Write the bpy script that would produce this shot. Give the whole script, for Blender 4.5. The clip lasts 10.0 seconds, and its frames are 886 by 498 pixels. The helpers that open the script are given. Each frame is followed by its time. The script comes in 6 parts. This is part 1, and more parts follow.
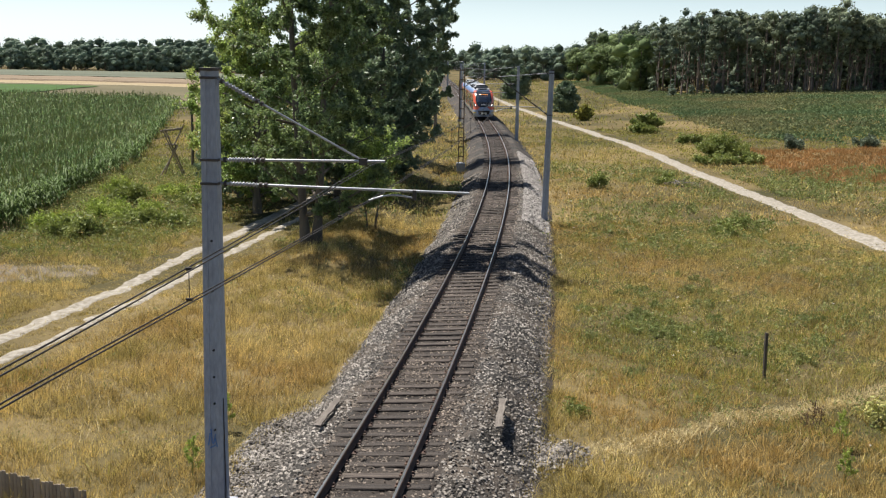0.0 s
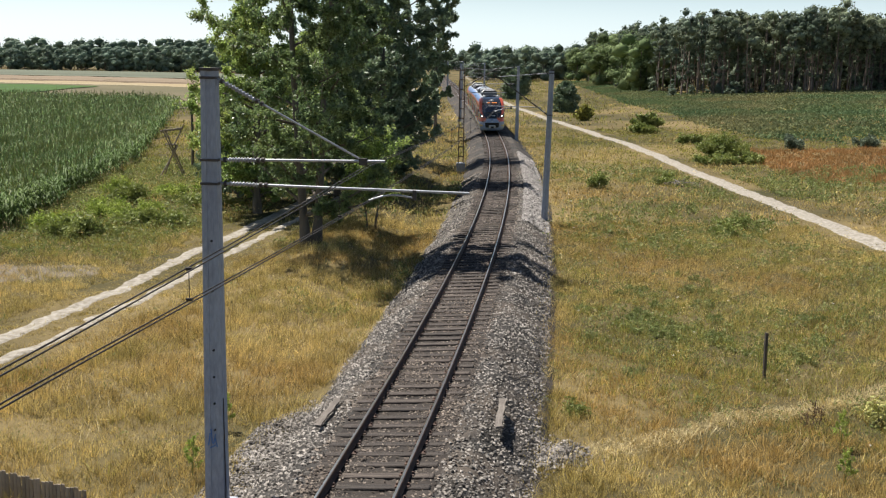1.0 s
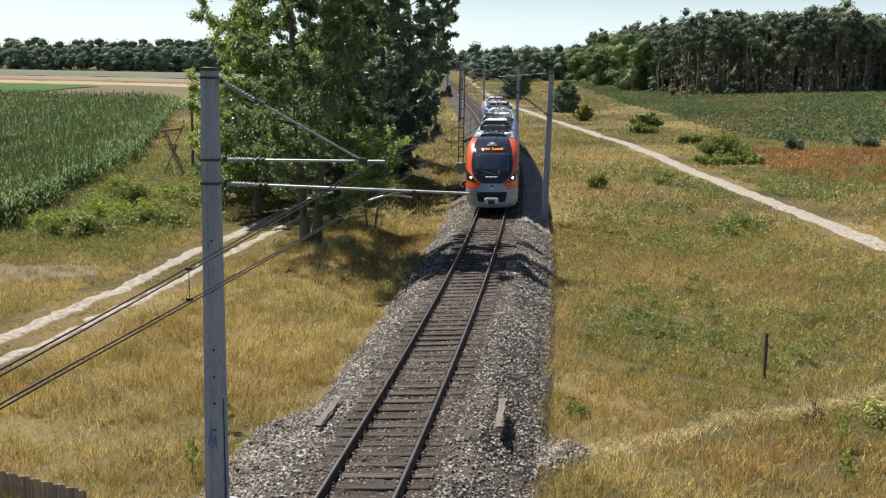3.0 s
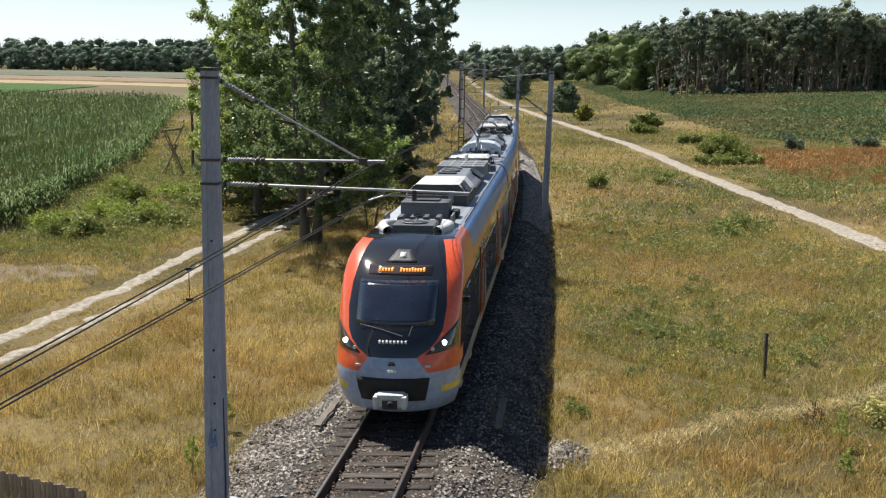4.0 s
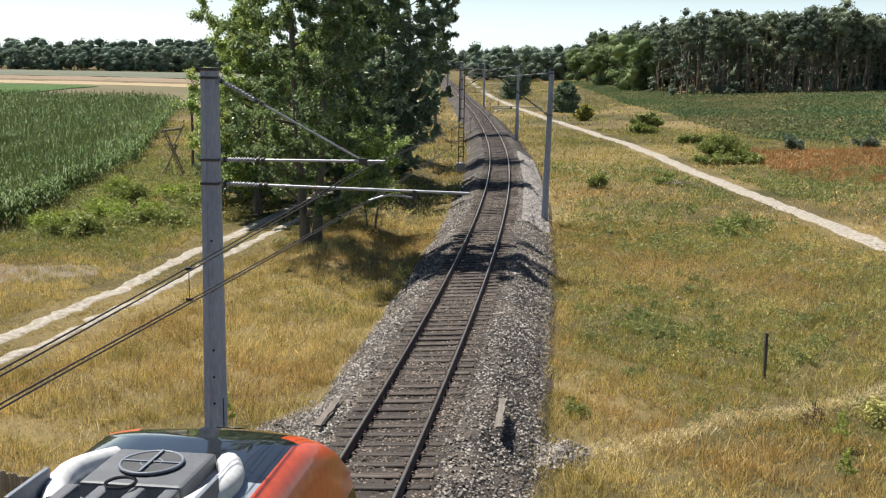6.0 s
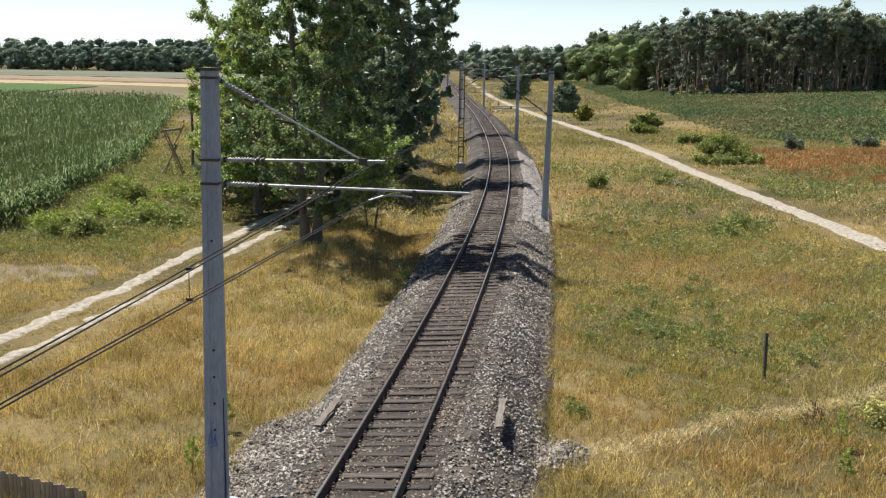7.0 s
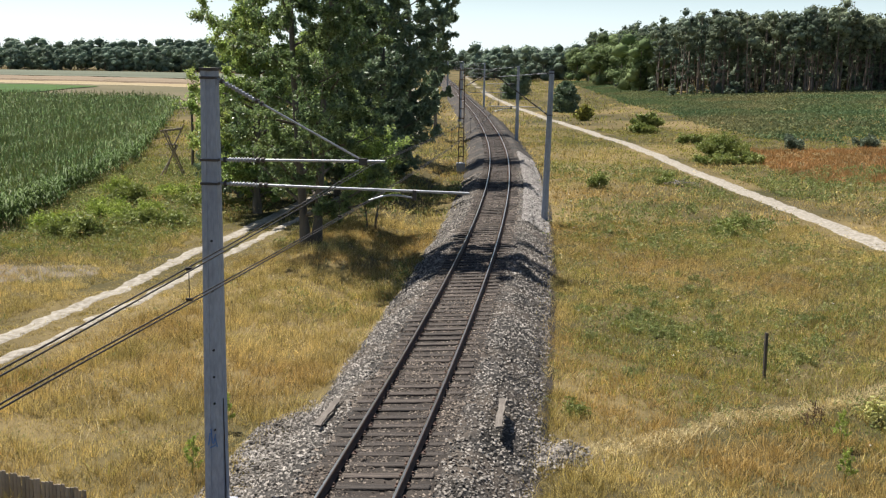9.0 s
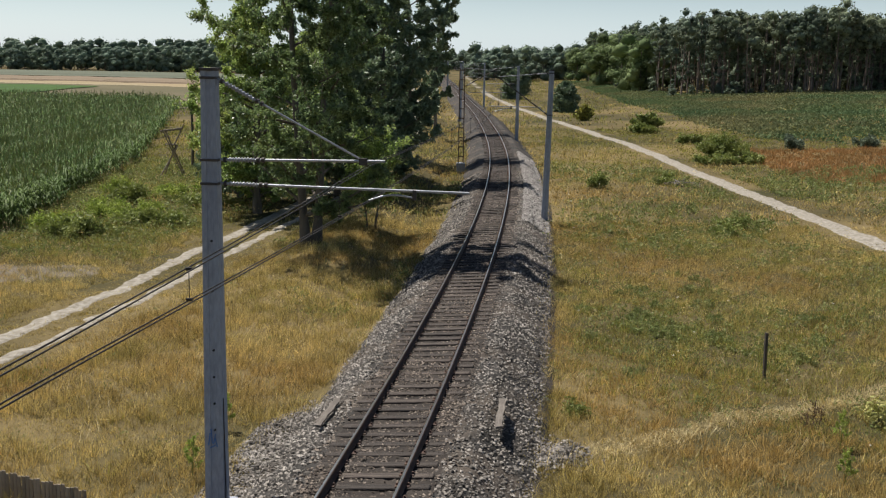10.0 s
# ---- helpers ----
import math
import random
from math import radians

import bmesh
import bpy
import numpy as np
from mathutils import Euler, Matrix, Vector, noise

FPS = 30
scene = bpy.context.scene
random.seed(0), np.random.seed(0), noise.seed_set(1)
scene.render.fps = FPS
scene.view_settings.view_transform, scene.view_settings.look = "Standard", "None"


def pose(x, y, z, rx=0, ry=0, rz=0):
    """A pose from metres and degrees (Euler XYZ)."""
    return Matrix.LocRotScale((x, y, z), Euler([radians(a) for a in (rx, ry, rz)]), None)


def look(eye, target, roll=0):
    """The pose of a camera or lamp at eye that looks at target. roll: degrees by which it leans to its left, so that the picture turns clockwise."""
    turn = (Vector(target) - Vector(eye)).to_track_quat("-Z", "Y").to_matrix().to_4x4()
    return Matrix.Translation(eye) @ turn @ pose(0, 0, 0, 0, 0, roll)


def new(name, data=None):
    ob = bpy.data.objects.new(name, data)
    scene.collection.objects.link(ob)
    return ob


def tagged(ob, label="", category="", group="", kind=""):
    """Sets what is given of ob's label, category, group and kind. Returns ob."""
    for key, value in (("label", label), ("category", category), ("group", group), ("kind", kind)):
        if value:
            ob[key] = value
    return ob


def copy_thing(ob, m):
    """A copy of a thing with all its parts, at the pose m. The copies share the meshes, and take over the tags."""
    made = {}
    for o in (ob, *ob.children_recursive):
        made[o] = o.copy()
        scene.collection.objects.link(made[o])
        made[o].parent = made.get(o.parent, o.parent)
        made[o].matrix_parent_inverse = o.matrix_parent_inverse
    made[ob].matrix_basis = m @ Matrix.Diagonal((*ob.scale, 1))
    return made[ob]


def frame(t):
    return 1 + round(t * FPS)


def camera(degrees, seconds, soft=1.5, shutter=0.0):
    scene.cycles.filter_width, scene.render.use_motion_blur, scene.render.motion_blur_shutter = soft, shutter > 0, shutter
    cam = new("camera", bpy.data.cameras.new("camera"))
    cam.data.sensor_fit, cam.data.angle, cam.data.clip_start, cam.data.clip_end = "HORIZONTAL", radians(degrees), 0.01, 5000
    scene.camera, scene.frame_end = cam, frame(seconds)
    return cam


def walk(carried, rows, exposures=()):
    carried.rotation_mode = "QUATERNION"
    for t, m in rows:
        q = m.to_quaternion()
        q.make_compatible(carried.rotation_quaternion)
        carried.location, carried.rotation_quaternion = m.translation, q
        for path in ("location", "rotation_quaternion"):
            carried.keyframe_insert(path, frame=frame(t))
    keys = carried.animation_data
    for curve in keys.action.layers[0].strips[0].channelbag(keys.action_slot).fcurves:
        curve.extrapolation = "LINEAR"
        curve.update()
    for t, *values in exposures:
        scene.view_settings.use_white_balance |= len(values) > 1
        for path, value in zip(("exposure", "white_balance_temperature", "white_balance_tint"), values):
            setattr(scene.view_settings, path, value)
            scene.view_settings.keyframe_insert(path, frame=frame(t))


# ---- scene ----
EYE = (0.0, 0.0, 8.235)
cam = camera(44.30, 10.0, soft=1.2, shutter=0.0)
CAM = look(EYE, (0.0, 100 * math.cos(0.173114), 8.235 - 100 * math.sin(0.173114)), 1.017)
walk(cam, [(0.0, CAM), (10.0, CAM)], exposures=[(0.0, 0.66), (4.0, 0.64), (4.5, 0.72), (5.5, 0.79), (7.5, 0.74), (9.8, 0.72), (10.0, 0.25)])

# ---- light ----
SUN_TO = Vector((-0.45, 0.416, 1.0)).normalized()
world = bpy.data.worlds.new("sky")
scene.world = world
world.use_nodes = True
wn = world.node_tree
sky = wn.nodes.new("ShaderNodeTexSky")
sky.sky_type, sky.sun_disc = "NISHITA", False
sky.sun_elevation, sky.sun_rotation = radians(58.5), radians(-47.2)
sky.air_density, sky.dust_density, sky.ozone_density = 1.0, 0.6, 2.0
bg = wn.nodes["Background"]
bg.inputs[1].default_value = 0.05
# summer haze: the sky pales evenly towards the horizon, all round
geo = wn.nodes.new("ShaderNodeTexCoord")
sep = wn.nodes.new("ShaderNodeSeparateXYZ")
fall = wn.nodes.new("ShaderNodeMapRange")
fall.interpolation_type = "SMOOTHERSTEP"
fall.inputs[1].default_value, fall.inputs[2].default_value = -0.02, 0.14
fall.inputs[3].default_value, fall.inputs[4].default_value = 1.0, 0.0
haze = wn.nodes.new("ShaderNodeMix")
haze.data_type, haze.blend_type = "RGBA", "ADD"
haze.inputs[7].default_value = (5.9, 7.6, 9.3, 1)
wn.links.new(geo.outputs["Generated"], sep.inputs[0])
wn.links.new(sep.outputs[2], fall.inputs[0])
wn.links.new(fall.outputs[0], haze.inputs[0])
wn.links.new(sky.outputs[0], haze.inputs[6])
wn.links.new(haze.outputs[2], bg.inputs[0])
sun = new("sun", bpy.data.lights.new("sun", "SUN"))
sun.data.energy, sun.data.angle, sun.data.color = 5.0, radians(0.55), (1.0, 0.955, 0.88)
sun.matrix_world = look((0, 0, 60), Vector((0, 0, 60)) - SUN_TO)


# ---- materials ----
def mat(name, a, b=None, rough=0.7, metal=0.0, scale=2.0, fine=30.0, bump=0.0, bump_scale=40.0, island=0.0, obj=0.0,
        trans=0.0, coat=0.0, c=None, spec=0.5, emit=0.0, stretch=(1, 1, 1)):
    """Two tones by a broad noise, broken by a fine one; optional third tone c, per-island or per-object variation, relief, translucency."""
    m = bpy.data.materials.new(name)
    m.use_nodes = True
    t = m.node_tree
    N, L = t.nodes, t.links
    p = N["Principled BSDF"]
    b = b or tuple(v * 0.8 for v in a)
    co = N.new("ShaderNodeTexCoord")
    mp = N.new("ShaderNodeMapping")
    mp.inputs["Scale"].default_value = stretch
    L.new(co.outputs["Object"], mp.inputs[0])
    n1, n2 = N.new("ShaderNodeTexNoise"), N.new("ShaderNodeTexNoise")
    n1.inputs["Scale"].default_value, n2.inputs["Scale"].default_value = scale, fine
    n1.inputs["Detail"].default_value, n2.inputs["Detail"].default_value = 3, 4
    for n in (n1, n2):
        L.new(mp.outputs[0], n.inputs["Vector"])
    r = N.new("ShaderNodeMapRange")
    r.inputs[1].default_value, r.inputs[2].default_value = 0.38, 0.62
    L.new(n1.outputs[0], r.inputs[0])
    mx = N.new("ShaderNodeMix")
    mx.data_type = "RGBA"
    mx.inputs[6].default_value, mx.inputs[7].default_value = (*a, 1), (*b, 1)
    L.new(r.outputs[0], mx.inputs[0])
    out = mx.outputs[2]
    if c:
        n3 = N.new("ShaderNodeTexNoise")
        n3.inputs["Scale"].default_value = scale * 0.37
        off = N.new("ShaderNodeMapping")
        off.inputs["Location"].default_value = (31, 17, 5)
        L.new(co.outputs["Object"], off.inputs[0])
        L.new(off.outputs[0], n3.inputs["Vector"])
        r3 = N.new("ShaderNodeMapRange")
        r3.inputs[1].default_value, r3.inputs[2].default_value = 0.48, 0.64
        L.new(n3.outputs[0], r3.inputs[0])
        m3 = N.new("ShaderNodeMix")
        m3.data_type = "RGBA"
        m3.inputs[7].default_value = (*c, 1)
        L.new(r3.outputs[0], m3.inputs[0])
        L.new(out, m3.inputs[6])
        out = m3.outputs[2]
    hs = N.new("ShaderNodeHueSaturation")
    va = N.new("ShaderNodeMapRange")
    va.inputs[1].default_value, va.inputs[2].default_value = 0.25, 0.75
    va.inputs[3].default_value, va.inputs[4].default_value = 0.82, 1.18
    L.new(n2.outputs[0], va.inputs[0])
    val = va.outputs[0]
    if island or obj:
        if island:
            g = N.new("ShaderNodeNewGeometry").outputs["Random Per Island"]
        else:
            g = N.new("ShaderNodeObjectInfo").outputs["Random"]
        k = island or obj
        v2 = N.new("ShaderNodeMapRange")
        v2.inputs[3].default_value, v2.inputs[4].default_value = 1 - k, 1 + k
        L.new(g, v2.inputs[0])
        mu = N.new("ShaderNodeMath")
        mu.operation = "MULTIPLY"
        L.new(val, mu.inputs[0])
        L.new(v2.outputs[0], mu.inputs[1])
        val = mu.outputs[0]
    L.new(val, hs.inputs["Value"])
    L.new(out, hs.inputs["Color"])
    L.new(hs.outputs[0], p.inputs["Base Color"])
    p.inputs["Roughness"].default_value, p.inputs["Metallic"].default_value = rough, metal
    p.inputs["Coat Weight"].default_value = coat
    p.inputs["Specular IOR Level"].default_value = spec
    if emit:
        p.inputs["Emission Color"].default_value, p.inputs["Emission Strength"].default_value = (*a, 1), emit
    if bump:
        n4 = N.new("ShaderNodeTexNoise")
        n4.inputs["Scale"].default_value = bump_scale
        n4.inputs["Detail"].default_value = 4
        L.new(mp.outputs[0], n4.inputs["Vector"])
        bp = N.new("ShaderNodeBump")
        bp.inputs["Strength"].default_value, bp.inputs["Distance"].default_value = bump, 0.03
        L.new(n4.outputs[0], bp.inputs["Height"])
        L.new(bp.outputs[0], p.inputs["Normal"])
    if trans:
        tr = N.new("ShaderNodeBsdfTranslucent")
        L.new(hs.outputs[0], tr.inputs[0])
        ms = N.new("ShaderNodeMixShader")
        ms.inputs[0].default_value = trans
        L.new(p.outputs[0], ms.inputs[1])
        L.new(tr.outputs[0], ms.inputs[2])
        L.new(ms.outputs[0], N["Material Output"].inputs[0])
    return m


M_SOIL = mat("dry_meadow_soil", (0.115, 0.09, 0.042), (0.06, 0.055, 0.024), 0.95, scale=0.16, fine=5, bump=1.0, bump_scale=7, c=(0.20, 0.15, 0.07), spec=0.1)
M_STRAW = mat("dry_grass", (0.62, 0.485, 0.19), (0.385, 0.305, 0.105), 0.8, scale=0.4, fine=2, island=0.85, trans=0.3, c=(0.46, 0.32, 0.115), spec=0.2)
M_GREEN = mat("green_grass", (0.27, 0.27, 0.062), (0.365, 0.33, 0.085), 0.8, scale=0.5, fine=2, island=0.8, trans=0.3, spec=0.2)
M_WEED = mat("weed_leaf", (0.20, 0.245, 0.06), (0.28, 0.305, 0.083), 0.65, scale=0.5, fine=4, island=0.3, trans=0.3)
M_BRIGHT = mat("bright_weed_leaf", (0.27, 0.35, 0.07), (0.37, 0.42, 0.095), 0.65, scale=0.5, fine=4, island=0.35, trans=0.35, spec=0.2)
M_DOCK = mat("dull_weed_leaf", (0.20, 0.24, 0.078), (0.27, 0.29, 0.10), 0.65, scale=0.5, fine=4, island=0.4, trans=0.3, spec=0.3)
M_DOCKSEED = mat("brown_seed_stalk", (0.12, 0.07, 0.04), (0.085, 0.05, 0.03), 0.85, scale=3, fine=20)
M_RED = mat("russet_grass", (0.46, 0.25, 0.10), (0.36, 0.215, 0.085), 0.85, scale=0.2, fine=3, island=0.3, trans=0.25, spec=0.2)
M_SAND = mat("sandy_track", (0.38, 0.345, 0.295), (0.25, 0.22, 0.175), 0.95, scale=4.5, fine=18, bump=0.7, bump_scale=12, spec=0.1)
M_TILL = mat("turned_stubble", (0.27, 0.205, 0.145), (0.22, 0.17, 0.115), 0.95, scale=0.03, fine=0.4, spec=0.1, stretch=(0.06, 1, 1))
M_FALLOW = mat("fallow_field", (0.155, 0.165, 0.12), (0.12, 0.13, 0.095), 0.95, scale=0.03, fine=0.4, spec=0.1, stretch=(0.06, 1, 1))
M_FURROW = mat("ploughed_furrow", (0.15, 0.11, 0.075), (0.20, 0.15, 0.10), 0.95, scale=0.05, fine=0.5, spec=0.1, stretch=(0.1, 1, 1))
M_AFTER = mat("olive_stubble", (0.155, 0.132, 0.08), (0.12, 0.11, 0.063), 0.95, scale=0.04, fine=0.4, spec=0.1, stretch=(0.1, 1, 1))
M_YOUNG = mat("young_green_crop", (0.07, 0.125, 0.032), (0.055, 0.10, 0.03), 0.9, scale=0.08, fine=1.2, bump=0.6, bump_scale=1.5, spec=0.1)
M_BARE = mat("trodden_sand", (0.21, 0.175, 0.135), (0.13, 0.11, 0.07), 0.95, scale=0.9, fine=10, bump=0.5, bump_scale=12, spec=0.1)
M_STUB = mat("stubble_field", (0.37, 0.305, 0.195), (0.31, 0.245, 0.15), 0.95, scale=0.03, fine=0.4, spec=0.1, c=(0.34, 0.26, 0.15), stretch=(0.06, 1, 1))
# bed darkened so that the gaps between loose stones carry painted shade
M_BALLAST = mat("shade_dark_stone_bed", (0.066, 0.06, 0.055), (0.036, 0.033, 0.03), 0.95, scale=1.2, fine=26, bump=1.0, bump_scale=22, spec=0.2, c=(0.105, 0.086, 0.07))
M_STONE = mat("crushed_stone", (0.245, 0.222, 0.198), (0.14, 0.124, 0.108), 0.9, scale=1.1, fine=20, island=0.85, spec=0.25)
M_OILED = mat("oil_stained_stone", (0.20, 0.165, 0.135), (0.095, 0.076, 0.062), 0.9, scale=1.3, fine=20, island=0.8, spec=0.25)
M_OILBED = mat("oil_stained_bed", (0.06, 0.05, 0.043), (0.04, 0.034, 0.03), 0.95, scale=1.2, fine=26, bump=1.0, bump_scale=22, spec=0.2)
M_PALE = mat("fresh_pale_stone", (0.31, 0.285, 0.265), (0.23, 0.21, 0.195), 0.9, scale=2, fine=20, island=0.35, spec=0.25)
M_SLEEPER = mat("tarred_oak_sleeper", (0.036, 0.027, 0.022), (0.085, 0.066, 0.053), 0.85, scale=1.6, fine=24, bump=0.6, bump_scale=18, obj=0.4, stretch=(1, 6, 6))
M_RUST = mat("rail_rust", (0.10, 0.055, 0.035), (0.065, 0.04, 0.03), 0.85, scale=4, fine=40)
M_RAILTOP = mat("polished_rail_head", (0.62, 0.60, 0.58), (0.52, 0.50, 0.48), 0.28, 1.0, scale=3, fine=50)
# blue sky fill of the masts' shaded faces is put into this colour
M_CONC = mat("sky_tinted_weathered_concrete", (0.36, 0.39, 0.455), (0.29, 0.315, 0.375), 0.85, scale=1.2, fine=18, bump=0.15, bump_scale=25, stretch=(1, 1, 0.3))
M_STEEL = mat("galvanised_tube", (0.42, 0.43, 0.45), (0.34, 0.35, 0.37), 0.45, 0.7, scale=5, fine=40)
M_DARKSTEEL = mat("dark_steel", (0.06, 0.055, 0.055), (0.09, 0.075, 0.065), 0.7, 0.3, scale=5, fine=40)
M_LATTICE = mat("rusty_painted_steel", (0.19, 0.12, 0.085), (0.12, 0.085, 0.07), 0.8, 0.2, scale=4, fine=30)
M_WIRE = mat("copper_wire", (0.035, 0.03, 0.028), (0.05, 0.04, 0.035), 0.6, 0.4)
M_PORC = mat("grey_porcelain", (0.36, 0.36, 0.38), (0.3, 0.3, 0.32), 0.3)
M_BARK = mat("poplar_bark", (0.17, 0.145, 0.115), (0.10, 0.085, 0.07), 0.95, scale=2.5, fine=20, bump=0.8, bump_scale=14, stretch=(1, 1, 0.25))
M_PBARK = mat("pine_bark", (0.25, 0.19, 0.15), (0.16, 0.13, 0.11), 0.95, scale=0.6, fine=5, island=0.35)
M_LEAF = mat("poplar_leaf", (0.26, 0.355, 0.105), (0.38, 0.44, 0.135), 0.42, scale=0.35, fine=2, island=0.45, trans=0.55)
# LEAFM and LEAFD: poplar leaf again, with crown shade put into the colour
M_LEAFM = mat("shade_toned_poplar_leaf", (0.14, 0.205, 0.085), (0.22, 0.28, 0.108), 0.4, scale=0.35, fine=2, island=0.5, trans=0.45)
M_LEAFD = mat("shade_and_conifer_leaf", (0.14, 0.195, 0.112), (0.195, 0.255, 0.14), 0.5, scale=0.35, fine=2, island=0.35, trans=0.22)
# distance haze is put into the colours: PINE greyed and lightened, WOODS bluish
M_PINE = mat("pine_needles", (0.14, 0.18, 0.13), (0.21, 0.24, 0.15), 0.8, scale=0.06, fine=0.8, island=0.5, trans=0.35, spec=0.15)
M_WOODS = mat("hazy_far_broadleaf", (0.14, 0.19, 0.14), (0.20, 0.25, 0.175), 0.8, scale=0.04, fine=0.5, island=0.4, trans=0.3, spec=0.15)
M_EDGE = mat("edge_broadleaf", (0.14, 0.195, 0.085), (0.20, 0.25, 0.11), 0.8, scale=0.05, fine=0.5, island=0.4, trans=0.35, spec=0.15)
M_CORN = mat("maize_leaf", (0.095, 0.16, 0.046), (0.14, 0.195, 0.062), 0.6, scale=0.12, fine=1.5, island=0.5, trans=0.4, spec=0.22)
M_TASSEL = mat("maize_tassel", (0.33, 0.33, 0.13), (0.24, 0.27, 0.10), 0.8, island=0.3)
M_CROP = mat("young_pine_field", (0.105, 0.165, 0.075), (0.15, 0.20, 0.085), 0.85, scale=0.08, fine=1.0, island=0.3, trans=0.25, c=(0.20, 0.20, 0.095), spec=0.12)
M_STEM = mat("bleached_straw_stem", (0.68, 0.57, 0.32), (0.54, 0.43, 0.20), 0.7, scale=0.5, fine=4, island=0.35, trans=0.2)
M_SEED = mat("dry_seed_head", (0.52, 0.43, 0.20), (0.40, 0.31, 0.13), 0.85, scale=0.5, fine=4, island=0.4, trans=0.3)
M_FLOWER = mat("white_flower", (0.8, 0.79, 0.72), rough=0.8)
M_YFLOWER = mat("yellow_flower", (0.52, 0.48, 0.17), (0.34, 0.36, 0.10), rough=0.8, island=0.3)
M_OLDWOOD = mat("grey_old_wood", (0.30, 0.25, 0.20), (0.20, 0.165, 0.135), 0.9, scale=2, fine=25, bump=0.4, bump_scale=20, stretch=(5, 5, 0.6), obj=0.25)
M_PLANK = mat("bleached_plank", (0.20, 0.172, 0.145), (0.14, 0.118, 0.10), 0.9, scale=3, fine=25, bump=0.4, stretch=(5, 0.6, 5))

M_ORANGE = mat("orange_red_enamel", (0.72, 0.105, 0.03), (0.66, 0.09, 0.026), 0.3, scale=0.6, fine=8, coat=0.5)
# silver paint drawn blue: the sky's reflection is put into its colour
M_SILVER = mat("sky_tinted_silver_enamel", (0.12, 0.24, 0.52), (0.11, 0.21, 0.47), 0.36, 0.1, scale=0.6, fine=6, coat=0.2, spec=0.35)
M_GREYB = mat("pale_grey_blue_enamel", (0.30, 0.38, 0.54), (0.26, 0.33, 0.48), 0.35, scale=0.8, fine=8, coat=0.4)
M_YELLOW = mat("yellow_enamel", (0.72, 0.50, 0.04), (0.62, 0.43, 0.04), 0.35, scale=0.8, fine=8, coat=0.4)
M_BLACKE = mat("black_window_band", (0.016, 0.015, 0.015), (0.022, 0.02, 0.019), 0.09, scale=0.8, fine=8, spec=0.35)
M_SCREEN = mat("windscreen_glass", (0.012, 0.014, 0.018), (0.016, 0.018, 0.022), 0.06, coat=0.8)
M_BLIND = mat("blue_grey_cab_interior", (0.022, 0.032, 0.055), (0.015, 0.021, 0.036), 0.12, scale=1.2, coat=0.8)
M_ROOF = mat("grey_roof_paint", (0.30, 0.33, 0.375), (0.26, 0.285, 0.325), 0.6, scale=0.9, fine=14, stretch=(1, 0.3, 1))
M_UNITW = mat("white_unit_cover", (0.60, 0.60, 0.595), (0.53, 0.53, 0.525), 0.45, scale=1, fine=12)
# white cover drawn bluish, with reflected sky put into the base colour
M_COVER = mat("sky_tinted_white_cover", (0.50, 0.57, 0.64), (0.45, 0.515, 0.58), 0.45, scale=1, fine=12)
M_UNITG = mat("grey_unit_cover", (0.175, 0.195, 0.23), (0.14, 0.157, 0.185), 0.5, scale=1.2, fine=14)
M_UNITD = mat("dark_unit_side", (0.03, 0.031, 0.034), (0.045, 0.046, 0.05), 0.6, scale=2, fine=20)
M_UNITM = mat("slate_unit_paint", (0.10, 0.105, 0.115), (0.075, 0.08, 0.09), 0.55, scale=2, fine=20)
M_GRILLE = mat("grille_metal", (0.24, 0.245, 0.25), (0.20, 0.205, 0.21), 0.6, 0.4, scale=4, fine=60)
M_BARS = mat("pale_grille_bar", (0.48, 0.49, 0.50), (0.40, 0.41, 0.42), 0.5, scale=3, fine=30)
M_RUBBER = mat("black_rubber", (0.02, 0.02, 0.021), rough=0.85)
M_LAMP = mat("headlight", (1.0, 0.93, 0.8), rough=0.3, emit=5.0)
M_LED = mat("orange_display", (1.0, 0.30, 0.05), rough=0.4, emit=0.7)
M_DISP = mat("display_panel", (0.055, 0.032, 0.022), (0.04, 0.025, 0.018), 0.15, coat=0.5)
M_WHITE = mat("white_lettering", (0.75, 0.76, 0.75), rough=0.5)
M_COUPLER = mat("off_white_coupler", (0.60, 0.60, 0.56), (0.48, 0.48, 0.45), 0.55, scale=4, fine=25)
M_BOGIE = mat("dusty_bogie_steel", (0.10, 0.085, 0.075), (0.14, 0.12, 0.10), 0.85, scale=3, fine=20)
M_BLUEP = mat("blue_spray_paint", (0.10, 0.24, 0.55), rough=0.7)


# ---- mesh helpers ----
def poly(name, V, F, m, idx=None, smooth=False):
    """A mesh of equal-sided polygons from arrays."""
    V, F = np.asarray(V, np.float32).reshape(-1, 3), np.asarray(F, np.int32)
    me = bpy.data.meshes.new(name)
    k = F.shape[1]
    me.vertices.add(len(V))
    me.vertices.foreach_set("co", V.ravel())
    me.loops.add(F.size)
    me.loops.foreach_set("vertex_index", F.ravel())
    me.polygons.add(len(F))
    me.polygons.foreach_set("loop_start", np.arange(0, F.size, k, dtype=np.int32))
    for x in (m if isinstance(m, (list, tuple)) else [m]):
        me.materials.append(x)
    if idx is not None:
        me.polygons.foreach_set("material_index", np.asarray(idx, np.int32))
    if smooth:
        me.polygons.foreach_set("use_smooth", np.ones(len(F), bool))
    me.update(calc_edges=True)
    return me


def thing(name, me, label, category, group="", kind="", m=None):
    ob = tagged(new(name, me), label, category, group, kind)
    if m is not None:
        ob.matrix_world = m
    return ob


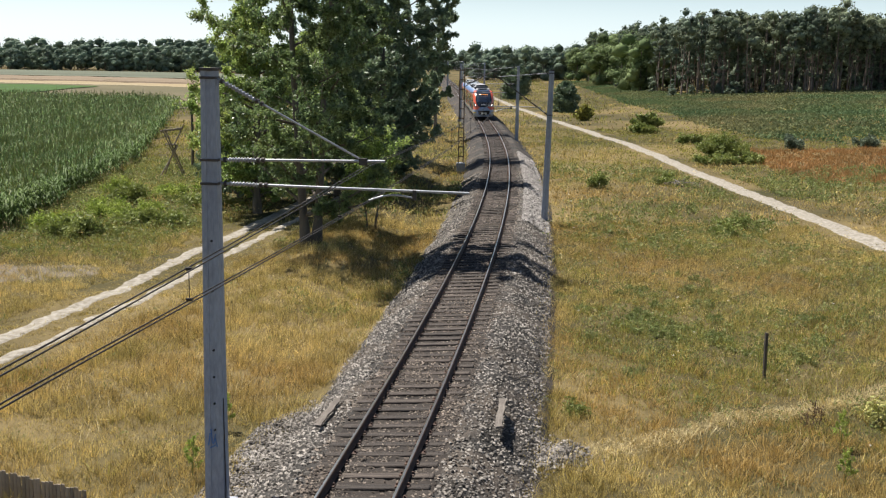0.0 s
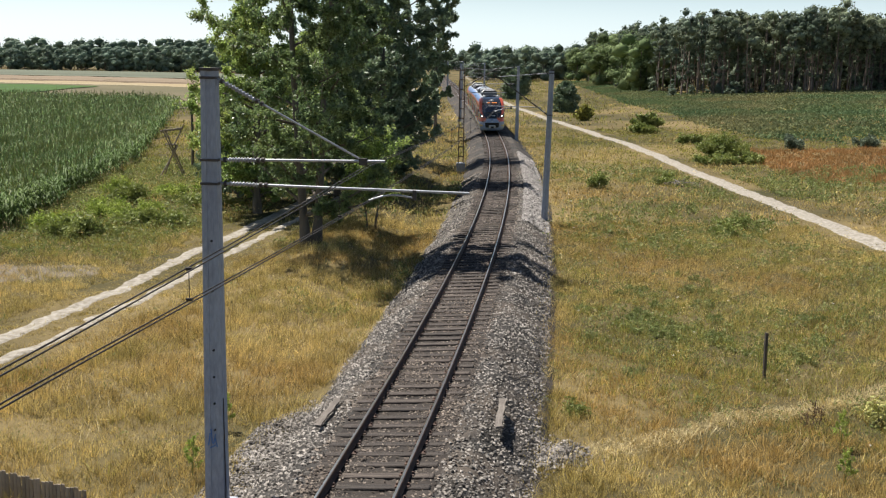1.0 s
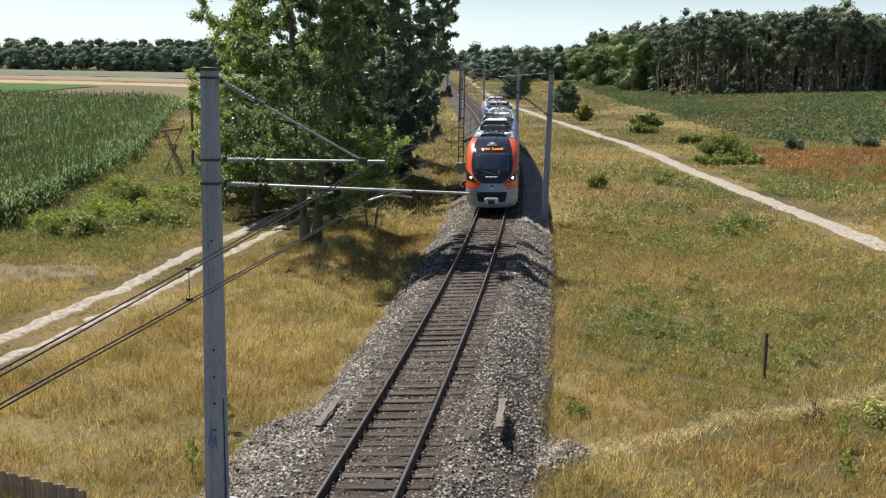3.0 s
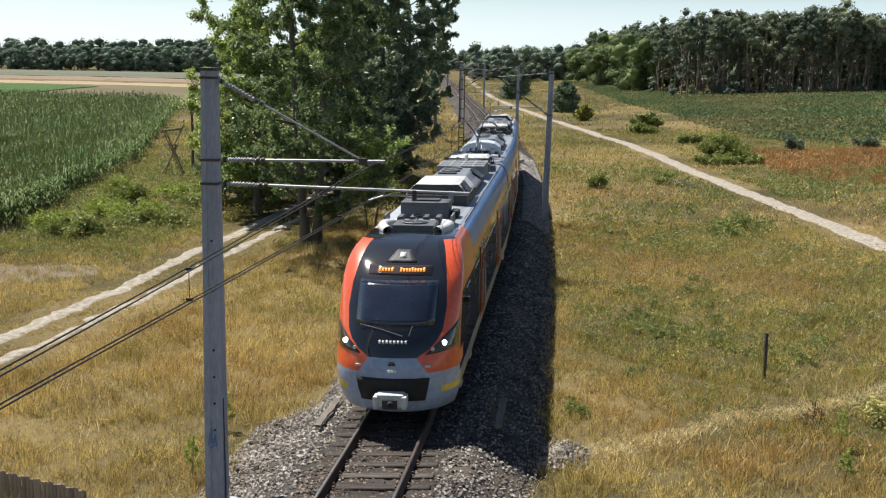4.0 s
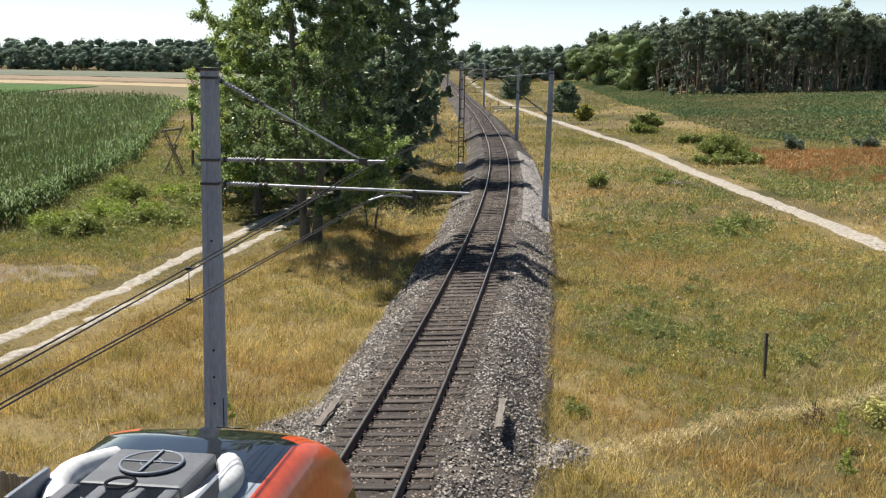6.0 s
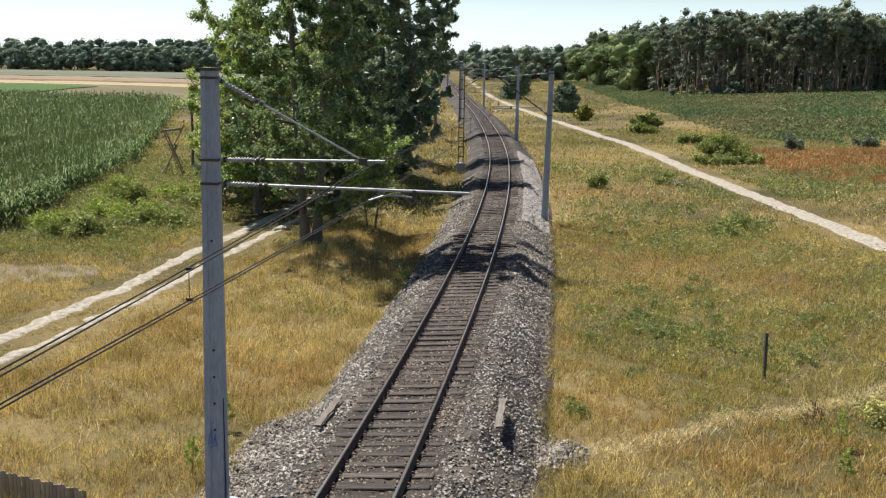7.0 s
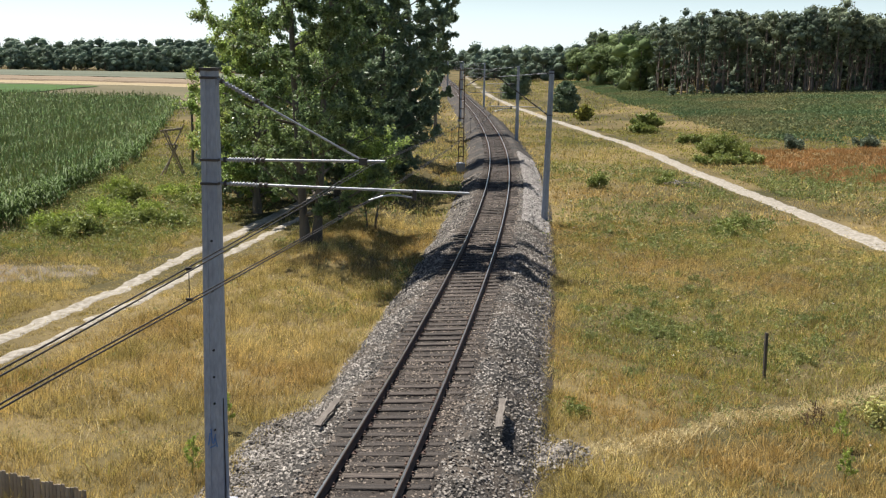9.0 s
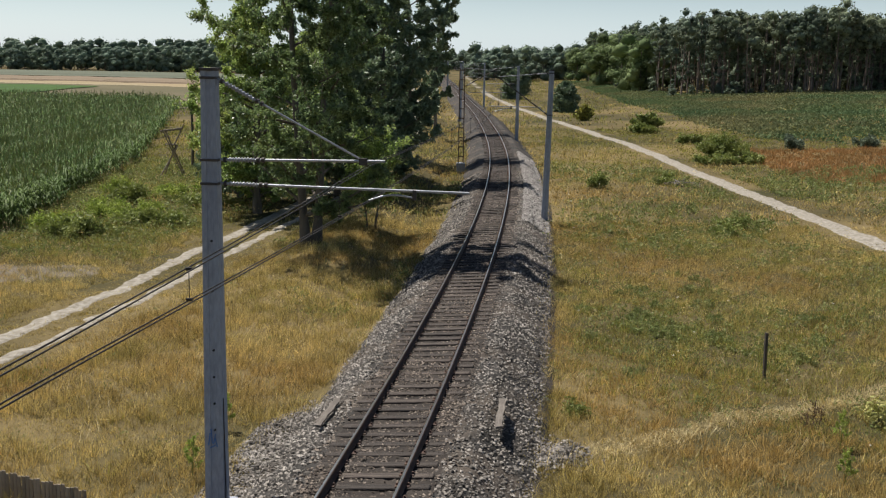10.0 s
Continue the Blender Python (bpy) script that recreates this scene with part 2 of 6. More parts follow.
def part(name, me, parent, label="", m=None):
    if isinstance(me, bmesh.types.BMesh):
        b, me = me, bpy.data.meshes.new(name)
        b.to_mesh(me)
        b.free()
    ob = new(name, me)
    ob.parent = parent
    if m is not None:
        ob.matrix_basis = m
    return tagged(ob, label)


def join(*parts):
    """(V, F) pairs into one, all with faces of the same size."""
    vs, fs, n = [], [], 0
    for V, F in parts:
        vs.append(V), fs.append(np.asarray(F) + n)
        n += len(V)
    return np.concatenate(vs), np.concatenate(fs)


def tube(pts, rad, k=8):
    P = np.asarray(pts, float)
    R = np.broadcast_to(np.asarray(rad, float), (len(P),))
    T = np.gradient(P, axis=0)
    T /= np.linalg.norm(T, axis=1)[:, None] + 1e-9
    ref = np.where(np.abs(T[:, 2:3]) > 0.9, [[1.0, 0, 0]], [[0, 0, 1.0]])
    A = np.cross(T, ref)
    A /= np.linalg.norm(A, axis=1)[:, None]
    B = np.cross(T, A)
    a = np.linspace(0, 2 * math.pi, k, endpoint=False)
    V = P[:, None] + R[:, None, None] * (np.cos(a)[None, :, None] * A[:, None] + np.sin(a)[None, :, None] * B[:, None])
    i, j = np.meshgrid(np.arange(len(P) - 1), np.arange(k), indexing="ij")
    F = np.stack([i * k + j, i * k + (j + 1) % k, (i + 1) * k + (j + 1) % k, (i + 1) * k + j], -1).reshape(-1, 4)
    return V.reshape(-1, 3), F


def grid_faces(a, b):
    i, j = np.meshgrid(np.arange(a - 1), np.arange(b - 1), indexing="ij")
    return np.stack([i * b + j, i * b + j + 1, (i + 1) * b + j + 1, (i + 1) * b + j], -1).reshape(-1, 4)


def box(cx, cy, cz, sx, sy, sz, bevel=0.0, bm=None, m=None, mi=0):
    """A bevelled box, added to bm."""
    bm = bm or bmesh.new()
    g = bmesh.ops.create_cube(bm, size=1.0, matrix=(m or Matrix()) @ Matrix.Translation((cx, cy, cz)) @ Matrix.Diagonal((sx, sy, sz, 1)))
    fs = {f for v in g["verts"] for f in v.link_faces}
    for f in fs:
        f.material_index = mi
    if bevel:
        es = list({e for v in g["verts"] for e in v.link_edges})
        bmesh.ops.bevel(bm, geom=es, offset=bevel, segments=2, affect="EDGES", profile=0.6)
    return bm


def cyl(cx, cy, cz, r1, r2, h, k=20, bm=None, m=None, mi=0, axis="Z"):
    bm = bm or bmesh.new()
    rot = {"Z": Matrix(), "X": Matrix.Rotation(math.pi / 2, 4, "Y"), "Y": Matrix.Rotation(math.pi / 2, 4, "X")}[axis]
    g = bmesh.ops.create_cone(bm, cap_ends=True, segments=k, radius1=r1, radius2=r2, depth=h, matrix=(m or Matrix()) @ Matrix.Translation((cx, cy, cz)) @ rot)
    for f in {f for v in g["verts"] for f in v.link_faces}:
        f.material_index = mi
    return bm


def mesh_of(name, bm, *mats):
    me = bpy.data.meshes.new(name)
    bm.to_mesh(me)
    bm.free()
    for x in mats:
        me.materials.append(x)
    return me


def tmesh(name, pts, rad, m, k=8):
    V, F = tube(pts, rad, k)
    return poly(name, V, F, m, smooth=True)


rng = np.random.default_rng(7)

# ---- the line: a bend to the left, then straight ----
KS = [-400, -61, -60, 0, 40, 80, 120, 150, 190, 2000]
KV = [0, 0, 0.00114, 0.00114, 0.00123, 0.00134, 0.00026, 0.0005, 0, 0]
DS = 0.25
S = np.arange(-300, 900 + DS, DS)
I0 = int(300 / DS)
kk = np.interp(S, KS, KV)
TH = -np.concatenate([[0], np.cumsum(kk[:-1] * DS)])
TH += 0.13298 - TH[I0]
CX = np.concatenate([[0], np.cumsum(np.sin(TH[:-1]) * DS)])
CY = np.concatenate([[0], np.cumsum(np.cos(TH[:-1]) * DS)])
CX += -2.0695 - CX[I0]
CY += 15.7906 - CY[I0]
CANT = 0.0697 * np.interp(S, [-120, -60, 80, 140, 180], [0, 1, 1, 0.8, 0])


def line(s, lat=0.0, z=0.0, lean=None):
    """Points by the line: s along it, lat to its right, z over the low rail's head; and the line's heading there."""
    s = np.asarray(s, float)
    th, c = np.interp(s, S, TH), np.interp(s, S, CANT)
    c = c if lean is None else lean + 0 * c
    x, y = np.interp(s, S, CX), np.interp(s, S, CY)
    w = lat * np.cos(c) - z * np.sin(c)
    return np.stack([x + np.cos(th) * w, y - np.sin(th) * w, np.sin(np.interp(s, S, CANT)) * 0.7535 + lat * np.sin(c) + z * np.cos(c)], -1), th


def lateral(x, y):
    """Distance to the right of the line, in plan."""
    th = np.interp(y, CY, TH)
    return (x - np.interp(y, CY, CX)) * np.cos(th)


def smooth(a, b, v):
    t = np.clip((v - a) / (b - a), 0, 1)
    return t * t * (3 - 2 * t)


def wave(x, y, f, seed=0.0):
    return (np.sin(x * f + seed) * np.cos(y * f * 1.3 + seed * 2) + np.sin((x + y) * f * 0.61 + seed * 3) + np.cos((x - 0.7 * y) * f * 0.83 - seed)) / 3


def ground_z(x, y):
    d = lateral(x, y)
    a = np.abs(d)
    z = -0.95 + 0.10 * wave(x, y, 0.25) * smooth(3, 6, a) + 0.05 * wave(x, y, 0.9, 2) * smooth(3, 5, a)
    z = z + (0.07 * wave(x, y, 2.6, 5) + 0.03 * wave(x, y, 5.7, 1)) * smooth(3.6, 5, a) * smooth(70, 50, y)
    z = z + 3.4 * smooth(18, 95, d) * smooth(0, 120, y + 60) * (1 - 0.5 * smooth(300, 600, y))
    z = z - 0.35 * np.exp(-((d + 4.6) / 1.3) ** 2) * smooth(25, 40, y)
    z = z + 0.25 * np.exp(-((d + 7.0) / 1.6) ** 2) * smooth(30, 42, y)
    r = np.hypot(x, y)
    z = z + 0.95 * smooth(120, 480, r) * smooth(25, 120, -d)
    return z


ROADL = [(-16.5, 22), (-15.4, 28), (-13.6, 33), (-12.2, 41), (-11.0, 50), (-9.3, 60.5), (-7.2, 75), (-5.4, 100), (-4.1, 132), (-4.0, 182), (-8, 260), (-10, 400)]
ROADR = [(26.5, 40), (23.0, 55), (22.0, 72), (21.4, 99), (20.5, 128), (17.5, 160), (13.8, 215), (11.4, 274), (10.5, 400)]


def road_x(R, y):
    return np.interp(y, [p[1] for p in R], [p[0] for p in R])


def corn_edge(y):
    return np.interp(y, [54, 70, 91, 172, 260], [-22.1, -24.0, -25.9, -42.6, -60.0]) + 0.25 * np.sin(y * 0.7)


# ---- ground ----
def build_ground():
    xs = np.unique(np.round(np.concatenate([np.arange(-40, 40.1, 0.5), np.arange(-130, 130, 3.0), np.sinh(np.linspace(-4.2, 4.2, 61)) * 75]), 2))
    ys = np.unique(np.round(np.concatenate([np.arange(10, 90, 0.5), np.arange(-60, 330, 3.0), np.sinh(np.linspace(-3.2, 4.2, 51)) * 75]), 2))
    X, Y = np.meshgrid(xs, ys, indexing="ij")
    V = np.stack([X, Y, ground_z(X, Y)], -1).reshape(-1, 3)
    thing("ground", poly("ground", V, grid_faces(len(xs), len(ys)), M_SOIL, smooth=True), "dry summer meadow ground with sandy soil", "ground", kind="structure")

    def ribbon(name, R, off, width, m, label, y0, y1, lift=0.045, step=0.4, ragged=0.25):
        ys = np.arange(y0, y1, step)
        c = road_x(R, ys)
        for _ in range(6):
            c[1:-1] = (c[:-2] + 2 * c[1:-1] + c[2:]) / 4
        lo = c + off - width / 2 + ragged * (wave(ys, ys * 0, 1.7, off) + 0.5 * wave(ys, ys * 0, 6.1, off + 1))
        hi = c + off + width / 2 + ragged * (wave(ys, ys * 0, 1.5, off + 3) + 0.5 * wave(ys, ys * 0, 5.3, off + 2))
        lo, hi = lo + 0.06 * rng.normal(0, 1, len(ys)), hi + 0.06 * rng.normal(0, 1, len(ys))
        t = np.linspace(0, 1, 7)
        X = lo[:, None] * (1 - t) + hi[:, None] * t
        Y = np.repeat(ys[:, None], 7, 1)
        Z = ground_z(X, Y) + lift - 0.02 * np.sin(t * math.pi)[None] * (width < 2)
        Z[:, [0, -1]] -= 0.09
        thing(name, poly(name, np.stack([X, Y, Z], -1), grid_faces(len(ys), 7), m, smooth=True), label, "dirt road", kind="structure")

    ribbon("road_1", ROADL, -0.8, 0.85, M_SAND, "pale sandy wheel rut of a field lane", 20, 400, ragged=0.07)
    ribbon("road_2", ROADL, 0.85, 0.6, M_SAND, "pale sandy wheel rut of a field lane", 20, 400, ragged=0.07)
    ribbon("road_3", ROADR, 0.0, 1.8, M_SAND, "pale sandy farm road through dry grass", 30, 600, ragged=0.14)
    # trodden sandy patch beside the lane
    r, t = np.meshgrid(np.linspace(0, 1, 9), np.linspace(0, 2 * math.pi, 49), indexing="ij")
    q = r * (1 + 0.16 * np.sin(3 * t) + 0.1 * np.cos(7 * t) + 0.05 * np.sin(15 * t))
    X, Y = -18.6 + 4.6 * q * np.cos(t), 45.2 + 2.3 * q * np.sin(t)
    V = np.stack([X, Y, ground_z(X, Y) + 0.05 * (1 - r) + 0.012 - 0.05 * (r > 0.95)], -1)
    thing("bare_patch", poly("bare_patch", V, grid_faces(9, 49), M_BARE, smooth=True), "trodden pale sandy patch among sparse grass", "ground", kind="structure")
    # stubble and the strip beyond it
    def sheet(name, x0, x1, y0, y1, m, label, lift):
        xs, ys = np.arange(x0, x1 + 1, 6.0), np.arange(y0, y1 + 1, 6.0)
        X, Y = np.meshgrid(xs, ys, indexing="ij")
        V = np.stack([X, Y, ground_z(X, Y) + lift], -1)
        thing(name, poly(name, V, grid_faces(len(xs), len(ys)), m, smooth=True), label, "field", kind="structure")
    sheet("field_fallow", -420, -50, 386, 494, M_FALLOW, "grey-green fallow strip before the woods", 0.12)
    sheet("field_stubble_1", -420, -50, 338, 384, M_TILL, "dull pinkish tan harvested strip", 0.14)
    sheet("field_furrow", -420, -50, 326, 338, M_FURROW, "dark brown ploughed furrow between stubble strips", 0.12)
    sheet("field_stubble_2", -420, -50, 300, 324, M_STUB, "pale golden stubble strip", 0.14)
    sheet("field_stubble_3", -420, -42, 186, 300, M_AFTER, "dull olive tan stubble strip beside the maize", 0.12)
    sheet("field_green", -420, -88, 196, 286, M_YOUNG, "bright green low crop beyond the maize", 0.3)


build_ground()


# ---- railway ----
def sweep(name, prof, s, m, idx=None, closed=True, jitter=None, is_smooth=False):
    """A profile of (lat, z) carried along the line at the stations s."""
    n = len(prof)
    P = np.stack([line(s, a, b)[0] for a, b in prof], 1)
    if jitter is not None:
        P[..., 2] += jitter
    V = P.reshape(-1, 3)
    F = grid_faces(len(s), n)
    if closed:
        i = np.arange(len(s) - 1)
        F = np.concatenate([F, np.stack([i * n + n - 1, i * n, (i + 1) * n, (i + 1) * n + n - 1], -1)])
    return poly(name, V, F, m, None if idx is None else idx(F, n), is_smooth)


def build_track():
    track = tagged(new("railway_track"), "single railway track on dark wooden sleepers", "railway track")
    s = np.concatenate([np.arange(-280, -6, 3.0), np.arange(-6, 200, 0.5), np.arange(200, 880, 4.0)])
    head = [(-0.036, -0.014), (-0.027, 0), (0.02, 0.001), (0.03, -0.002), (0.036, -0.014), (0.036, -0.04), (0.009, -0.055), (0.009, -0.125), (0.07, -0.15), (0.07, -0.165),
            (-0.07, -0.165), (-0.07, -0.15), (-0.009, -0.125), (-0.009, -0.055), (-0.036, -0.04)]
    for side in (-0.7535, 0.7535):
        part("rail", sweep("rail", [(side + a, b) for a, b in head], s, [M_RUST, M_RAILTOP], lambda F, n: ((F % n).max(1) == 2) & ((F % n).min(1) == 1)), track,
             "steel rail with a polished head and rusty web")
    # ballast bed
    lat = np.concatenate([np.linspace(-3.5, -1.5, 24), np.linspace(-1.4, 1.4, 20), np.linspace(1.5, 3.4, 24)])
    top = np.interp(lat, [-3.5, -2.9, -1.75, -1.3, -0.85, 0.85, 1.3, 1.95, 2.75, 3.4], [-1.25, -0.85, -0.27, -0.2, -0.215, -0.215, -0.2, -0.25, -0.85, -1.25])
    sn = np.concatenate([np.arange(-280, -4, 4.0), np.arange(-4, 60, 0.12), np.arange(60, 200, 0.6), np.arange(200, 880, 4.0)])
    J = rng.normal(0, 0.022, (len(sn), len(lat))) + 0.05 * wave(sn[:, None] * 1.0, lat[None] * 2.0, 1.1)
    J *= np.where(np.abs(lat) < 1.35, 0.5, 1.0)[None]
    prof = [(a, b) for a, b in zip(lat, top)]
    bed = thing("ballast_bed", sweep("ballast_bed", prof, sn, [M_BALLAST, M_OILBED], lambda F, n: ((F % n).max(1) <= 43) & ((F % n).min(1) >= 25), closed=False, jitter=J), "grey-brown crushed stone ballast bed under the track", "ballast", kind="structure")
    # loose stones over the bed
    n = 62000
    ss = -3 + 70 * rng.random(n) ** 1.5
    la = rng.uniform(-3.35, 3.2, n)
    keep = ~((np.abs(np.abs(la) - 0.7535) < 0.1))
    ss, la = ss[keep], la[keep]
    zt = np.interp(la, lat, top)
    P = np.stack([line(ss, 0)[0][:, i] for i in range(3)], -1)
    th = np.interp(ss, S, TH)
    c = np.interp(ss, S, CANT)
    P[:, 0] += np.cos(th) * (la - zt * c)
    P[:, 1] -= np.sin(th) * la
    P[:, 2] += la * c + zt + rng.normal(0.012, 0.012, len(la)) + 0.05 * wave(ss, la * 2, 1.1)
    flat = np.abs(la) < 1.35
    P[flat, 2] -= 0.01
    stain = np.abs(la) + rng.normal(0, 0.12, len(la)) < 1.4
    r = np.where(flat, 0.031, 0.036) * rng.uniform(0.6, 1.45, len(P))
    stones("loose_stones", P[~stain], r[~stain], M_STONE, "loose angular crushed stones on the ballast")
    stones("stained_stones", P[stain], r[stain], M_OILED, "brown oil-stained stones between the rails")
    # stones spilled past the shoulder into the grass
    n = 2200
    x = rng.normal(2.55, 0.42, n)
    y = 24.4 + 0.2 * (x - 2.8) + rng.normal(0, 0.4, n)
    k = lateral(x, y) > 2.2
    x, y = x[k], y[k]
    stones("spilled_stones", np.stack([x, y, ground_z(x, y) + rng.uniform(0, 0.12, len(x))], -1), 0.042 * rng.uniform(0.6, 1.4, len(x)), M_STONE, "crushed stones spilled into the grass edge")
    n = 7500
    y = rng.uniform(18.5, 28.2, n)
    x = np.interp(y, CY, CX) - 2.6 - 1.2 * rng.random(n) * (0.35 + 0.65 * smooth(28.0, 26.0, y))
    stones("spilled_stones", np.stack([x, y, ground_z(x, y) + rng.uniform(0, 0.05, n)], -1), 0.036 * rng.uniform(0.6, 1.4, n), M_STONE, "crushed stones spread from the ballast towards the mast")
    # a heap of fresh stone on the outer shoulder
    n = 9000
    ss = rng.uniform(41, 84, n)
    la = rng.uniform(1.7, 3.1, n)
    zt = np.interp(la, lat, top)
    Q = line(ss, 0)[0]
    th, c = np.interp(ss, S, TH), np.interp(ss, S, CANT)
    Q[:, 0] += np.cos(th) * (la - zt * c)
    Q[:, 1] -= np.sin(th) * la
    Q[:, 2] += la * c + zt + rng.normal(0.04, 0.02, n)
    stones("pale_stones", Q, 0.06 * rng.uniform(0.7, 1.4, n), M_PALE, "fresh pale crushed stone along the shoulder")
    return track


def stones(name, P, r, m, label):
    base = np.array([[1, 0, 0], [-1, 0, 0], [0, 1, 0], [0, -1, 0], [0, 0, 1], [0, 0, -1]], float)
    tri = np.array([[0, 2, 4], [2, 1, 4], [1, 3, 4], [3, 0, 4], [2, 0, 5]])
    n = len(P)
    V = base[None] * rng.uniform(0.6, 1.3, (n, 6, 1)) + rng.normal(0, 0.25, (n, 6, 3))
    a = rng.uniform(0, 6.3, n)
    ca, sa = np.cos(a), np.sin(a)
    X = V[..., 0] * ca[:, None] - V[..., 1] * sa[:, None]
    Y = V[..., 0] * sa[:, None] + V[..., 1] * ca[:, None]
    V = np.stack([X, Y, V[..., 2] * 0.75], -1) * r[:, None, None] + P[:, None]
    F = (np.arange(n)[:, None, None] * 6 + tri[None]).reshape(-1, 3)
    thing(name, poly(name, V, F, m), label, "stones", kind="stuff")


def sleeper_mesh():
    bm = bmesh.new()
    g = bmesh.ops.create_cube(bm, size=1.0, matrix=Matrix.Translation((0, 0, -0.09)) @ Matrix.Diagonal((2.6, 0.24, 0.17, 1)))
    bmesh.ops.bevel(bm, geom=list({e for v in g["verts"] for e in v.link_edges}), offset=0.018, segments=1, affect="EDGES")
    for sx in (-0.7535, 0.7535):
        box(sx, 0, 0.005, 0.30, 0.16, 0.022, 0, bm, mi=1)
        for dx in (-0.115, 0.115):
            box(sx + dx, 0.03, 0.03, 0.035, 0.05, 0.05, 0, bm, mi=1)
    return mesh_of("sleeper", bm, M_SLEEPER, M_RUST)


# ---- overhead line ----
def cantilever_insulator(p, q, r=0.055):
    """A ribbed insulator between two points."""
    p, q = np.array(p), np.array(q)
    n = 26
    t = np.linspace(0, 1, n)
    return p + (q - p) * t[:, None], np.where(np.arange(n) % 3 == 1, r, r * 0.55)


def concrete_mast(x, y, z0, z1, w0, w1, label, lean=0.0, turn=7.0):
    mast = tagged(new("catenary_mast"), label, "mast", "overhead line masts")
    mast.matrix_world = pose(x, y, z0, 0, lean, -turn)
    h = z1 - z0
    bm = bmesh.new()
    rows = []
    zs = np.linspace(0, h, 9)
    for z in zs:
        w = (w0 + (w1 - w0) * z / h) / 2
        d = w * 0.85
        # a tapered post with a shallow groove down two faces
        prof = [(-w, -d), (-w * 0.35, -d), (-w * 0.3, -d * 0.86), (w * 0.3, -d * 0.86), (w * 0.35, -d), (w, -d), (w, d), (w * 0.35, d), (w * 0.3, d * 0.86), (-w * 0.3, d * 0.86), (-w * 0.35, d), (-w, d)]
        rows.append([bm.verts.new((a, b, z)) for a, b in prof])
    for r0, r1 in zip(rows, rows[1:]):
        for i in range(12):
            bm.faces.new((r0[i], r0[(i + 1) % 12], r1[(i + 1) % 12], r1[i]))
    bm.faces.new(rows[-1])
    bmesh.ops.recalc_face_normals(bm, faces=bm.faces)
    part("post", mesh_of("post", bm, M_CONC), mast)
    part("cap", mesh_of("cap", box(0, 0, h + 0.01, w1 * 1.12, w1 * 1.0, 0.06, 0.01), M_DARKSTEEL), mast)
    part("foundation", mesh_of("foundation", box(0, 0, -0.05, w0 * 1.7, w0 * 1.7, 0.4, 0.03), M_CONC), mast, "concrete foundation block")
    return mast, h


def arm(mast, name, p, q, r, ins=0.0, m=None, label=""):
    """A tube from p to q in the mast's space, with an insulator over its first stretch, ins metres long."""
    p, q = np.array(p, float), np.array(q, float)
    d = (q - p) / np.linalg.norm(q - p)
    a = part(name, tmesh(name, [p, p + d * 0.15, q], r, m or M_STEEL), mast, label)
    if ins:
        pts, rad = cantilever_insulator(p + d * 0.22, p + d * (0.22 + ins))
        part("insulator", tmesh("insulator", pts, rad, M_PORC, 10), a, "ribbed grey porcelain insulator")
        for o in (0.14, 0.3 + ins, 0.4 + ins):
            c = p + d * o
            part("clamp", tmesh("clamp", [c - d * 0.03, c + d * 0.03], 0.05, M_DARKSTEEL), a)
    return a


def band(mast, z, w):
    part("band", mesh_of("band", box(0, 0, z, w * 1.12, w * 0.98, 0.05, 0.008), M_DARKSTEEL), mast)


